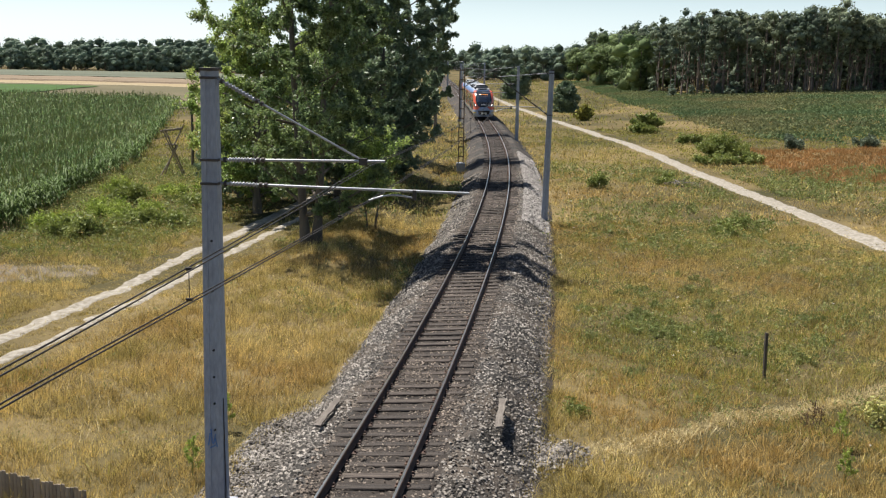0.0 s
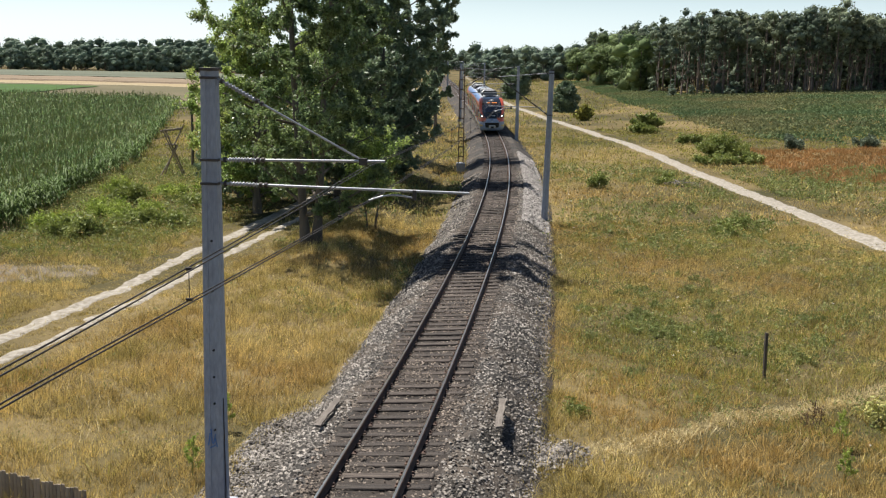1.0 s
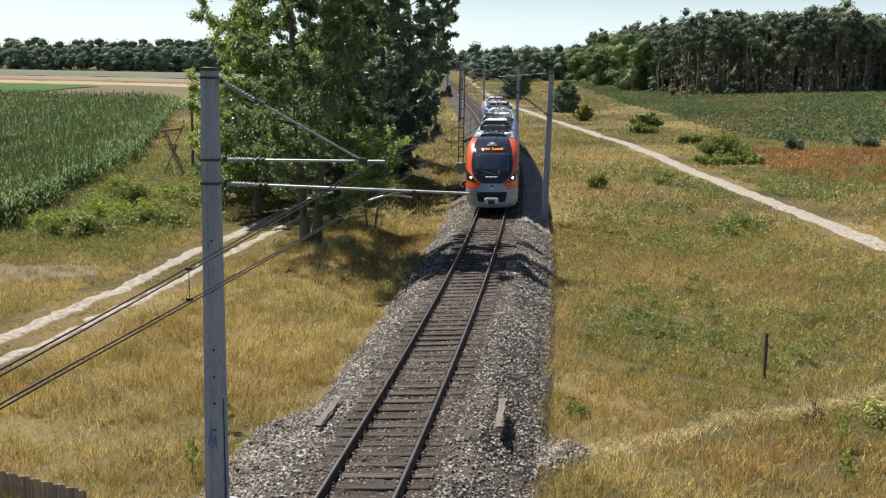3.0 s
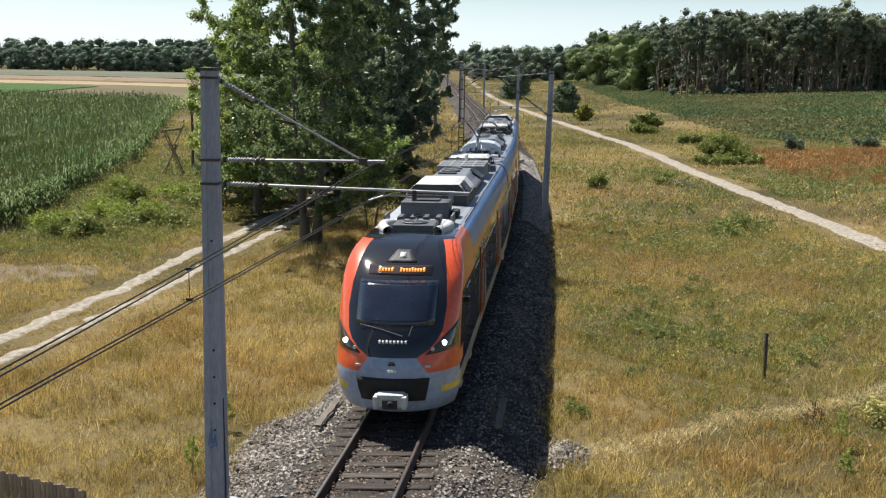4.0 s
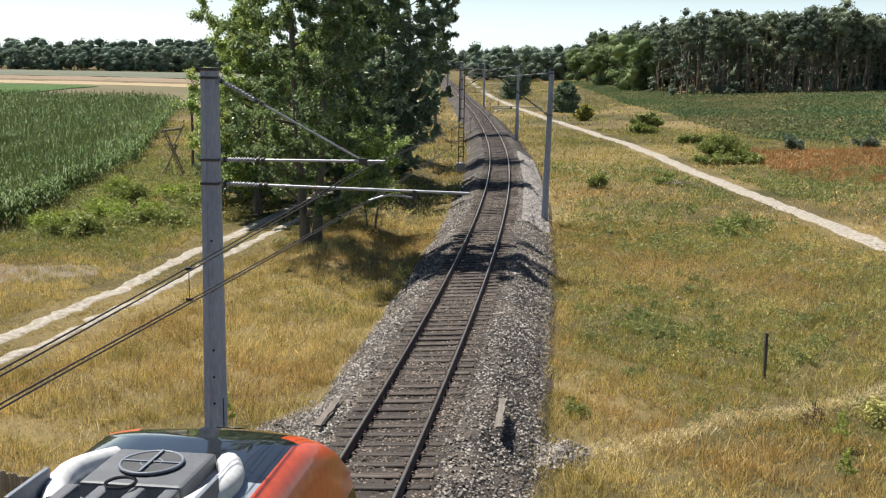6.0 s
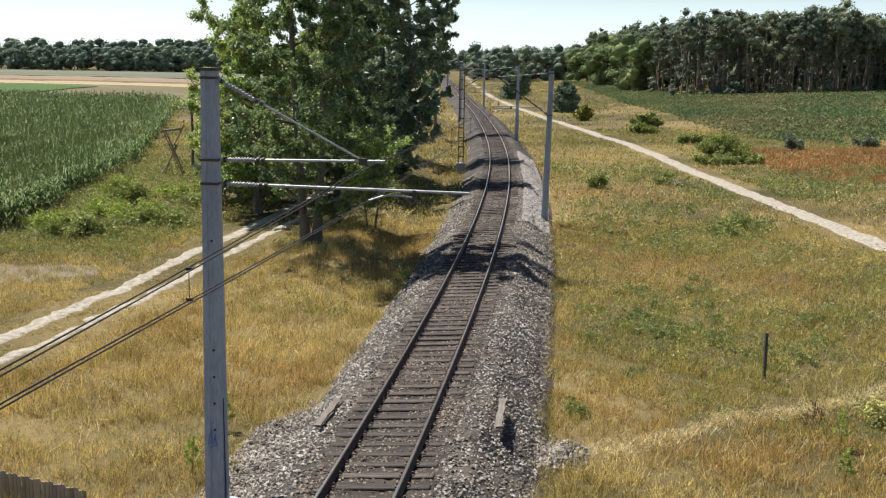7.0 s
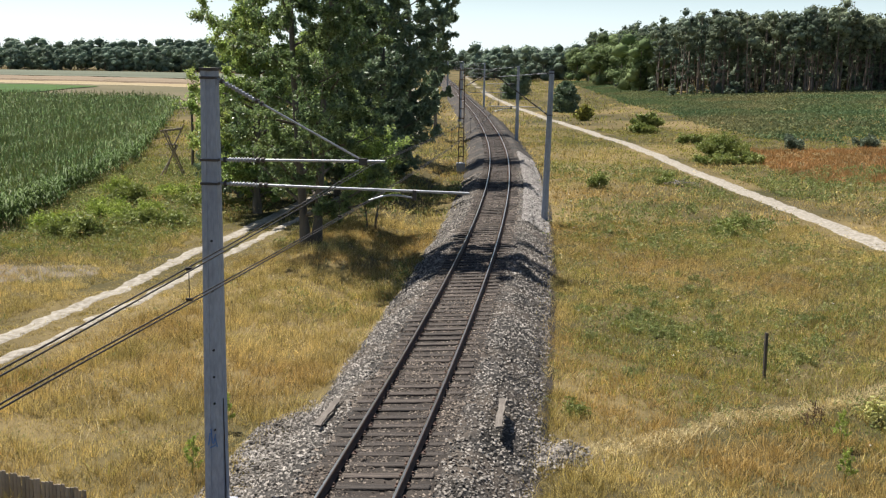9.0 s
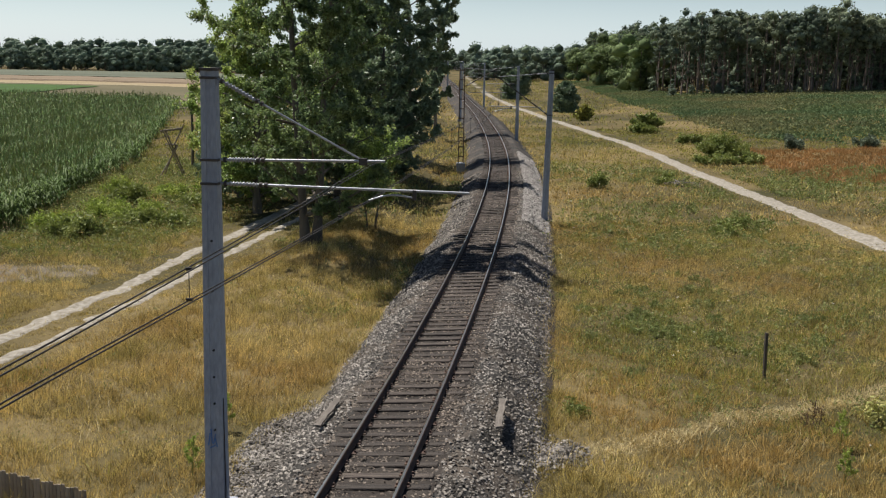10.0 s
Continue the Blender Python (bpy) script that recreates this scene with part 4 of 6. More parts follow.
def woods(name, P, H, m, label, pine=False, per=70, size=1.1):
    """A stand of far trees in one mesh: stems, and crowns of many small tilted sprays."""
    ws, ls, cores = [], [], []
    ico = bmesh.new()
    bmesh.ops.create_icosphere(ico, subdivisions=1, radius=1.0)
    IV = np.array([v.co for v in ico.verts])
    IF = np.array([[v.index for v in f.verts] for f in ico.faces])
    ico.free()
    n = len(P)
    z = ground_z(P[:, 0], P[:, 1])
    for i in range(n):
        b = np.array([P[i, 0], P[i, 1], z[i] - 0.2])
        lean = rng.normal(0, 0.25, 2)
        ws.append(tube([b, b + [lean[0] * 0.5, lean[1] * 0.5, H[i] * 0.5], b + [lean[0], lean[1], H[i] * 0.95]], [0.19, 0.15, 0.05], 5))
        # leaves lie on the outside of rounded lumps
        if pine:
            lumps = 11
            f = np.r_[0.94, 0.86, 0.44 + 0.45 * rng.random(6), 0.2 + 0.35 * rng.random(3)]
            c = b + np.stack([rng.normal(0, 1.0, lumps), rng.normal(0, 1.0, lumps), H[i] * f], -1)
            rad = np.where(f > 0.6, 1.15, 0.6)[:, None] * np.array([[1.1, 1.1, 0.95]]) * rng.uniform(0.7, 1.25, (lumps, 1))
            j = rng.choice(lumps, per, p=np.r_[0.11, 0.12, np.full(6, 0.115), np.full(3, 0.08 / 3)])
        else:
            lumps = 9
            f = np.r_[0.86, 0.12 + 0.66 * rng.random(lumps - 1)]
            c = b + np.stack([rng.normal(0, 0.13, lumps) * H[i], rng.normal(0, 0.13, lumps) * H[i], H[i] * f], -1)
            rad = H[i] * np.array([[0.19, 0.19, 0.15]]) * rng.uniform(0.8, 1.25, (lumps, 1))
            j = rng.integers(0, lumps, per)
        v = rng.normal(0, 1, (per, 3))
        v /= np.linalg.norm(v, axis=1)[:, None]
        v[:, 2] = np.where(rng.random(per) < 0.6, np.abs(v[:, 2]), v[:, 2])
        q = c[j] + v * rad[j] * rng.uniform(0.7, 1.1, (per, 1))
        ls.append(q)
        for k in range(lumps):
            cores.append((c[k] + IV * rad[k] * 0.72 * rng.uniform(0.75, 1.15, (len(IV), 1)), IF))
    V, F = join(*ws)
    F = np.concatenate([F[:, :3], F[:, [0, 2, 3]]])
    V2, F2 = leaf_sprays(np.concatenate(ls), size)
    V3, F3 = join(*cores)
    A, B = join((V, F), (V2, F2), (V3, F3))
    thing(name, poly(name, A, B, [M_PBARK if pine else M_BARK, m], np.r_[np.zeros(len(F)), np.ones(len(F2) + len(F3))]), label, "woods", kind="stuff")


def build_woods():
    # pine wood at the right: its edge runs in towards the line farther off
    ex, ey = [132, 108, 79, 54.5, 55, 57], [258, 261, 243, 260, 387, 450]
    pts = []
    while len(pts) < 700:
        t = rng.random()
        i = t * 5
        x, y = np.interp(i, range(6), ex), np.interp(i, range(6), ey)
        d = rng.random() ** 1.4 * 62
        pts.append((x + d * 0.75 + rng.normal(0, 1.0), y + d * 0.8 + rng.normal(0, 1.5)))
    P = np.array(pts)
    woods("pine_wood", P, 18.1 - 1.5 * smooth(75, 110, P[:, 0]) - 1.2 * smooth(300, 400, P[:, 1]) + rng.normal(0, 1.1, len(P)) + 2.0 * (rng.random(len(P)) < 0.08), M_PINE, "dense tall pine wood with bare reddish trunks", True, 260, 0.42)
    # filler trees added behind the trunks, to block the sky and darken the gaps
    k = rng.random(len(P)) < 0.5
    D = P[k] + [18, 22]
    woods("deep_wood", D, rng.uniform(9, 14, len(D)), M_PINE, "added filler trees that block sky gaps deep in the pine wood", False, 40, 0.7)
    # low growth added to fill the bright gaps under the crowns
    U = P[:150] + rng.normal(0, 2.0, (150, 2)) - [1, 1]
    woods("undergrowth", U, rng.uniform(1.5, 4.5, 150), M_PINE, "added undergrowth that darkens bright gaps along the pine wood", False, 90, 0.45)
    # bright edge of broadleaf trees before the pines
    P = np.stack([rng.uniform(50, 60, 26), rng.uniform(290, 440, 26)], -1)
    woods("edge_trees", P, rng.uniform(10, 18, 26), M_EDGE, "bright broadleaf trees at the edge of the pine wood", False, 700, 0.45)
    # far woods behind the line and at the left
    P = np.stack([rng.uniform(12, 75, 200), rng.uniform(470, 640, 200)], -1)
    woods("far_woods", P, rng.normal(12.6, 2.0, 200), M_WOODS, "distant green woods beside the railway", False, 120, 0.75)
    P = np.stack([rng.uniform(-60, 60, 130), rng.uniform(860, 960, 130)], -1)
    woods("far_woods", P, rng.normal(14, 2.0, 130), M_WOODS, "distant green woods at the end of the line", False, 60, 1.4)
    P = np.stack([rng.uniform(-330, -20, 520), 499 + 60 * rng.random(520) ** 1.3], -1)
    H = (8.6 + 0.075 * (P[:, 1] - 499)) * (1.1 + 0.16 * wave(P[:, 0], P[:, 1] * 0, 0.05, 2)) * rng.uniform(0.85, 1.2, 520)
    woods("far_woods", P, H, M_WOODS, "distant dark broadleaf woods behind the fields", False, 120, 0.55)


def build_corn():
    y = rng.uniform(55, 215, 78000)
    x = corn_edge(y) - rng.random(len(y)) ** 1.1 * (0.50 * y - 12)
    x = np.where(y < 130, np.round(x / 0.75) * 0.75 + rng.normal(0, 0.06, len(x)), x)
    k = (x < corn_edge(y)) & (x > -0.5 * y - 4) & (y > 55.5) & (y < 192 - 0.12 * (x + 45)) & (rng.random(len(y)) < np.clip(75 / y, 0.25, 1) * np.where(x > corn_edge(y) - 2.0, 0.45, 0.85))
    x, y = x[k], y[k]
    n = len(x)
    z = ground_z(x, y)
    h = rng.normal(2.15, 0.16, n) * np.where(x > corn_edge(y) - 1.2, 0.9, 1)
    far = np.clip(y / 90, 1, 2.2)
    vs, nl = [], 4
    for j in range(nl):
        a = rng.uniform(0, 6.3, n)
        f = 0.22 + 0.72 * j / nl
        base = np.stack([x, y, z + h * f], -1)
        out = np.stack([np.cos(a), np.sin(a), 0 * a], -1)
        sd = np.stack([-np.sin(a), np.cos(a), 0 * a], -1) * (0.06 * far)[:, None]
        l = (rng.uniform(0.38, 0.65, n) * np.sqrt(far))[:, None]
        mid = base + out * l * 0.55 + [0, 0, 0.22]
        tip = base + out * l + np.stack([0 * x, 0 * x, rng.uniform(-0.25, 0.2, n)], -1)
        vs.append(np.stack([base, mid - sd, tip, mid + sd], 1))
    V = np.concatenate(vs).reshape(-1, 3)
    F = np.arange(len(V)).reshape(-1, 4)
    tw = (0.014 * far)[:, None]
    st = np.stack([np.stack([x, y, z], -1) - [1, 0, 0] * tw, np.stack([x, y, z], -1) + [1, 0, 0] * tw, np.stack([x, y, z + h * 0.98], -1) + [0.5, 0, 0] * tw, np.stack([x, y, z + h * 0.98], -1) - [0.5, 0, 0] * tw], 1).reshape(-1, 3)
    V2, F2 = st, np.arange(len(st)).reshape(-1, 4)
    top = np.stack([x, y, z + h], -1)
    ts = []
    for j in range(1):
        d = rng.normal(0, 0.10, (n, 3)) + [0, 0, 0.26]
        sd = np.stack([np.cos(x * 9 + j), np.sin(x * 9 + j), 0 * x], -1) * (0.018 * far)[:, None]
        ts.append(np.stack([top - sd - [0, 0, 0.05], top + sd - [0, 0, 0.05], top + d + sd, top + d - sd], 1))
    V3 = np.concatenate(ts).reshape(-1, 3)
    F3 = np.arange(len(V3)).reshape(-1, 4)
    A, B = join((V, F), (V2, F2), (V3, F3))
    thing("maize_field", poly("maize_field", A, B, [M_CORN, M_TASSEL], np.r_[np.zeros(len(F) + len(F2)), np.ones(len(F3))]), "tall green maize field with pale tassels", "maize field", kind="stuff")


build_grass()
build_trees()
build_woods()
build_corn()


# ---- the train ----
# body rows: half-width, height over rail, setback of the nose at the middle, lateral setback
ROWS = [(1.10, 0.22, 0.45, 0.85), (1.28, 0.30, 0.22, 0.95), (1.36, 0.50, 0.10, 0.95), (1.40, 0.66, 0.05, 0.95), (1.41, 0.78, 0.02, 0.95), (1.42, 0.95, 0.0, 0.95), (1.42, 1.08, 0.0, 0.95),
        (1.42, 1.22, 0.03, 0.95), (1.42, 1.36, 0.07, 0.95), (1.42, 1.50, 0.12, 0.95), (1.42, 1.66, 0.19, 0.95), (1.42, 1.85, 0.30, 0.93), (1.42, 2.05, 0.43, 0.9), (1.42, 2.30, 0.62, 0.85),
        (1.42, 2.55, 0.84, 0.78), (1.41, 2.80, 1.08, 0.7), (1.39, 2.97, 1.33, 0.62), (1.36, 3.16, 1.60, 0.55), (1.31, 3.31, 1.88, 0.48), (1.25, 3.44, 2.17, 0.42), (1.18, 3.53, 2.45, 0.35),
        (1.13, 3.57, 2.66, 0.3), (1.09, 3.60, 2.85, 0.25), (0.6, 3.63, 3.0, 0.15), (0.0, 3.65, 3.1, 0.1)]


def body_z(z):
    """Stretches the drawn heights to the true ones."""
    return 1.2 * z if z < 1.6 else z + 0.32


OLD_Z = [r[1] for r in ROWS]
ROWS = [(a, 0.05 + body_z(z) * (1 - 0.05 / 4), s, l) for a, z, s, l in ROWS]
CABL, MIDL = 21.46, 16.9
LIFT = 0.32


def glass_half(z):
    return float(np.interp(z, [0.3, 1.08, 1.22, 1.36, 1.5, 1.66, 1.85, 2.3, 2.8, 3.2, 3.7], [0.6, 0.55, 0.46, 0.38, 0.56, 0.68, 0.75, 0.79, 0.77, 0.75, 0.75]))


def nose_point(u, z):
    """A point of the nose: u across (-1 to 1), z height."""
    zs = OLD_Z
    z1 = float(np.interp(z, OLD_Z, [r[1] for r in ROWS]))
    hw, yb, la = (float(np.interp(z, zs, [r[i] for r in ROWS])) for i in (0, 2, 3))
    g = 0.55 * u * u + 0.45 * abs(u) ** 7
    return Vector((hw * u, yb + la * g, z1))


def side_material(z):
    """0 orange, 1 silver, 2 grey-blue, 3 yellow, 4 black, 5 roof grey"""
    return 2 if z < 0.66 else 3 if z < 0.78 else 2 if z < 0.95 else 4 if z < 2.80 else 0 if z < 2.97 else 1 if z < 3.57 else 5


BODY_MATS = [M_ORANGE, M_SILVER, M_GREYB, M_YELLOW, M_BLACKE, M_ROOF, M_SCREEN, M_UNITD]


def cab_body():
    bm = bmesh.new()
    ga, gb = 7, 14
    grid, kinds = [], None
    for (hw, z, yb, la), zo in zip(ROWS, OLD_Z):
        b = glass_half(zo)
        us = [1 - (1 - b) * i / ga for i in range(ga)] + [b - 2 * b * i / gb for i in range(gb)] + [-b - (1 - b) * i / ga for i in range(ga + 1)]
        edge = yb + la
        side = [CABL, 12.0, 7.0, 4.9] + [4.9 + (edge - 4.9) * i / 5 for i in range(1, 5)]
        row = [(hw, y, z) for y in side] + [(hw * u, yb + la * (0.55 * u * u + 0.45 * abs(u) ** 7), z) for u in us] + [(-hw, y, z) for y in reversed(side)]
        grid.append([bm.verts.new(p) for p in row])
    ns = 8
    n = len(grid[0])
    for i in range(len(grid) - 1):
        zm = (OLD_Z[i] + OLD_Z[i + 1]) / 2
        for j in range(n - 1):
            try:
                f = bm.faces.new((grid[i][j], grid[i][j + 1], grid[i + 1][j + 1], grid[i + 1][j]))
            except ValueError:
                continue
            f.smooth = True
            k = j - ns
            y = (grid[i][j].co.y + grid[i][j + 1].co.y) / 2
            if 0 <= k < 2 * ga + gb:
                glass = ga <= k < ga + gb
                if zm < 0.66:
                    mi = 2
                elif zm < 0.78:
                    mi = 3 if (k < 4 or k >= 2 * ga + gb - 4) else 2
                elif zm < 1.08:
                    mi = 2
                elif zm < 1.36:
                    mi = 2 if glass or zm < 1.12 and abs(k - ga - gb / 2) < 10 else 0
                else:
                    mi = 6 if glass or zm > 3.58 else 0
            else:
                mi = side_material(zm)
                if y < 4.9 and (2.62 < zm < 3.6 or 1.36 < zm < 3.6 and y < ROWS[i][2] + ROWS[i][3] + 0.1):
                    mi = 0
                elif y < 4.0 and zm > 3.6:
                    mi = 6
                elif y < 4.9 and zm < 1.36 and zm > 1.08:
                    mi = 0 if y < 2 else 4
            f.material_index = mi
            f.smooth = mi != 4
    bmesh.ops.remove_doubles(bm, verts=bm.verts, dist=0.0005)
    bmesh.ops.recalc_face_normals(bm, faces=bm.faces)
    return mesh_of("body", bm, *BODY_MATS)


def mid_body(length):
    bm = bmesh.new()
    ys = np.linspace(0, length, 6)
    grid = []
    for y in ys:
        pr = [(r[0], r[1]) for r in ROWS]
        row = [(a, y, b) for a, b in pr] + [(-a, y, b) for a, b in reversed(pr[:-1])]
        grid.append([bm.verts.new(p) for p in row])
    for a, b in zip(grid, grid[1:]):
        for j in range(len(a) - 1):
            f = bm.faces.new((a[j], b[j], b[j + 1], a[j + 1]))
            f.smooth = True
            k = min(j, len(a) - 2 - j)
            f.material_index = side_material((OLD_Z[k] + OLD_Z[k + 1]) / 2)
            f.smooth = f.material_index != 4
    bmesh.ops.recalc_face_normals(bm, faces=bm.faces)
    return mesh_of("body", bm, *BODY_MATS)


def chamfer_unit(y0, y1, hw, h, cham, z=3.62, end=0.35, rise=0.45, endmat=2):
    """A roof unit with chamfered long sides and sloped ends: top faces first material, sides second."""
    bm = bmesh.new()
    hb = h * rise
    ring = []
    for y, t in ((y0, 0), (y0, 1), (y0 + end, 2), (y1 - end, 2), (y1, 1), (y1, 0)):
        if t == 0:
            pts = [(hw, z - 0.02), (-hw, z - 0.02)]
        elif t == 1:
            pts = [(hw, z + hb), (-hw, z + hb)]
        else:
            pts = [(hw - cham, z + h), (-hw + cham, z + h)]
        ring.append([bm.verts.new((a, y, b)) for a, b in pts])
    A, B, C, D, E, F = ring
    def q(vs, mi):
        bm.faces.new(vs).material_index = mi
    q((A[0], A[1], B[1], B[0]), 1)
    q((B[0], B[1], C[1], C[0]), endmat)
    q((C[0], C[1], D[1], D[0]), 0)
    q((D[0], D[1], E[1], E[0]), endmat)
    q((E[0], E[1], F[1], F[0]), 1)
    for k in (0, 1):
        q((A[k], B[k], E[k], F[k]), 1)
        q((B[k], C[k], D[k], E[k]), 2)
    bmesh.ops.recalc_face_normals(bm, faces=bm.faces)
    bmesh.ops.bevel(bm, geom=list(bm.edges), offset=0.007, segments=1, affect="EDGES")
    return bm


def arched_cover(y0, y1, hw, wall, rise, z=3.62):
    """A cover with upright walls and a faceted arch across."""
    bm = bmesh.new()
    half = [(hw, z - 0.02), (hw * 0.97, z + wall), (hw * 0.72, z + wall + rise * 0.7), (hw * 0.3, z + wall + rise)]
    prof = half + [(-a, b) for a, b in reversed(half)]
    rows = [[bm.verts.new((a * k, y, z + (b - z) * h)) for a, b in prof] for y, k, h in ((y0, 0.98, 0.94), (y0 + 0.1, 1, 1), (y1 - 0.1, 1, 1), (y1, 0.98, 0.94))]
    for r0, r1 in zip(rows, rows[1:]):
        for j in range(len(prof) - 1):
            bm.faces.new((r0[j], r0[j + 1], r1[j + 1], r1[j]))
    bm.faces.new(rows[0])
    bm.faces.new(rows[-1])
    bmesh.ops.recalc_face_normals(bm, faces=bm.faces)
    bmesh.ops.bevel(bm, geom=list(bm.edges), offset=0.012, segments=2, affect="EDGES")
    return bm


def grille(parent, cx, cy, z, sx, sy, nx, ny, tilt=None, name="grille"):
    """A framed mesh panel with bars."""
    bm = box(0, 0, -0.01, sx, sy, 0.02, 0)
    for f in bm.faces:
        f.material_index = 1
    for i in range(nx + 1):
        box(-sx / 2 + sx * i / nx, 0, 0.008, 0.035, sy, 0.03, 0, bm)
    for i in range(ny + 1):
        box(0, -sy / 2 + sy * i / ny, 0.009, sx, 0.035, 0.03, 0, bm)
    return part(name, mesh_of(name, bm, M_BARS, M_GRILLE), parent, "barred grille panel", Matrix.Translation((cx, cy, z)) @ (tilt or Matrix()))


def fan(parent, x, y, z):
    bm = cyl(0, 0, 0, 0.30, 0.30, 0.03, 28)
    for f in bm.faces:
        f.material_index = 0
    V = [(0.31 * math.cos(a), 0.31 * math.sin(a), 0.01) for a in np.linspace(0, 2 * math.pi, 29)]
    part("fan", mesh_of("fan", bm, M_UNITD, M_UNITG), parent, "round dark fan opening", Matrix.Translation((x, y, z)))
    part("fan_strut", mesh_of("fan_strut", box(x, y, z + 0.022, 0.6, 0.025, 0.012, 0), M_UNITG), parent)
    part("fan_strut", mesh_of("fan_strut", box(x, y, z + 0.035, 0.025, 0.6, 0.012, 0), M_UNITG), parent)
    for k in (1.0, 0.35):
        part("fan_ring", tmesh("fan_ring", [(x + p[0] * k, y + p[1] * k, z + 0.012) for p in V], 0.018 if k == 1 else 0.008, M_UNITG, 6), parent)


def roof_white(car, y0, y1):
    u = part("climate_unit", mesh_of("climate_unit", chamfer_unit(y0, y1, 0.92, 0.62, 0.28, 3.62, 0.05, 0.5, 1), M_UNITW, M_UNITD, M_UNITW), car, "white-topped climate unit with dark sides")
    part("control_box", mesh_of("control_box", box(0.42, y0 - 0.03, 3.88, 0.16, 0.06, 0.36, 0.015), M_UNITG), u)
    bm = box(0.855, y0 + 0.56, 4.10, 0.37, 0.92, 0.02, 0, None)
    for i in range(15):
        box(0.855, y0 + 0.14 + i * 0.06, 4.12, 0.35, 0.028, 0.035, 0, bm, None, 1)
    me = mesh_of("louvre", bm, M_UNITD, M_UNITG)
    part("louvre", me, u, "dark louvre slats", Matrix.Translation((0.79, 0, 4.10)) @ Matrix.Rotation(radians(50), 4, "Y") @ Matrix.Translation((-0.855, 0, -4.11)) @ Matrix.Translation((0, 0, 0.03)))


def roof_grey(car, y0, y1, flip=False):
    u = part("climate_unit", mesh_of("climate_unit", chamfer_unit(y0, y1, 0.88, 0.50, 0.38), M_UNITG, M_UNITD, M_UNITG), car, "grey chamfered climate unit with two fans")
    e = y0 + 0.75 if flip else y1 - 0.75
    d = 0.78 if flip else -0.78
    for i in (0, 1):
        fan(u, -0.12, e + i * d, 4.15)
    part("hatch", mesh_of("hatch", box(-0.15, e + d * 2.0, 4.155, 0.62, 0.34, 0.03, 0.01), M_UNITD), u)
    t = Matrix.Rotation(radians(37), 4, "Y")
    o = 0.25 * (1 if flip else -1)
    bm = box(0, 0, 0, 0.44, 1.0, 0.02, 0)
    for i in range(4):
        box(-0.2 + i * 0.135, 0, 0.012, 0.014, 0.96, 0.012, 0, bm, None, 1)
    part("mesh_panel", mesh_of("mesh_panel", bm, M_UNITD, M_UNITM), u, "dark mesh panel on the slope", Matrix.Translation((0.705, e + o, 4.045)) @ t)
    part("side_pipe", tmesh("side_pipe", [(0.89, y0 + 0.2, 3.8), (0.895, (y0 + y1) / 2, 3.8), (0.89, y1 - 0.2, 3.8)], 0.035, M_UNITD), u)


def resistor(car, y0, y1):
    b = part("brake_resistor", mesh_of("brake_resistor", box(0, (y0 + y1) / 2, 3.84, 1.68, y1 - y0, 0.46, 0.02), M_UNITG), car, "grey box with a gridded top")
    grille(b, 0, (y0 + y1) / 2, 4.085, 1.63, y1 - y0 - 0.05, 4, 3)


def white_box(car, y0, y1, flip=False):
    b = part("inverter_box", mesh_of("inverter_box", chamfer_unit(y0, y1, 0.78, 0.56, 0.1, 3.62, 0.12, 0.84), M_UNITW, M_UNITD, M_UNITW), car, "white-topped equipment box with dark walls")
    e = y0 - 0.28 if not flip else y1 + 0.28
    s = -1 if not flip else 1
    pl = part("cover_plate", mesh_of("cover_plate", box(-0.12, e - 0.22, 4.0, 1.34, 0.92, 0.05, 0.012), M_UNITW), b, "flat white cover plate")
    part("fin", mesh_of("fin", box(-0.05, e - 0.12, 4.15, 0.09, 0.62, 0.24, 0.04), M_UNITW), pl, "upright white fin")
    part("sensor", mesh_of("sensor", box(0.3, e - 0.08, 4.07, 0.12, 0.12, 0.13, 0.02), M_UNITG), pl)
    part("sensor", mesh_of("sensor", box(-0.42, e + 0.12, 4.08, 0.07, 0.2, 0.12, 0.02), M_UNITM), pl)
    part("plate_case", mesh_of("plate_case", box(-0.12, e - 0.2, 3.80, 1.26, 0.84, 0.36, 0.015), M_UNITD), pl)
    for k, (x, h) in enumerate(((0.72, 0.3), (0.92, 0.22))):
        part("junction_case", mesh_of("junction_case", box(x, e - 0.1 + 0.25 * k, 3.62 + h / 2, 0.26, 0.42, h, 0.02), M_UNITG), b)
    part("vent_post", mesh_of("vent_post", cyl(-0.72, e + 0.1, 3.80, 0.06, 0.05, 0.36, 14), M_UNITD), b)
    part("side_case", mesh_of("side_case", box(-0.86, (y0 + y1) / 2 + s * 0.25, 3.9, 0.18, 0.6, 0.44, 0.02), M_UNITD), b)
    part("junction_case", mesh_of("junction_case", box(-0.95, e + s * 0.1, 3.75, 0.24, 0.34, 0.26, 0.02), M_UNITM), b)
    f = y1 if not flip else y0
    for x, o in ((0.62, 0.12), (0.72, 0.2), (0.66, 0.3), (-0.66, 0.16)):
        part("hose", tmesh("hose", [(x, f - s * 0.02, 4.05), (x * 1.2, f - s * o, 3.95), (x * 1.22, f - s * o, 3.75), (x * 1.05, f - s * (o + 0.25), 3.66)], 0.022, M_RUBBER, 6), b)
    for x, o, h in ((-0.9, 0.3, 0.24), (-0.75, 0.5, 0.16), (0.85, 0.45, 0.14)):
        part("junction_case", mesh_of("junction_case", box(x, f - s * o, 3.62 + h / 2, 0.14, 0.18, h, 0.015), M_UNITD), b)


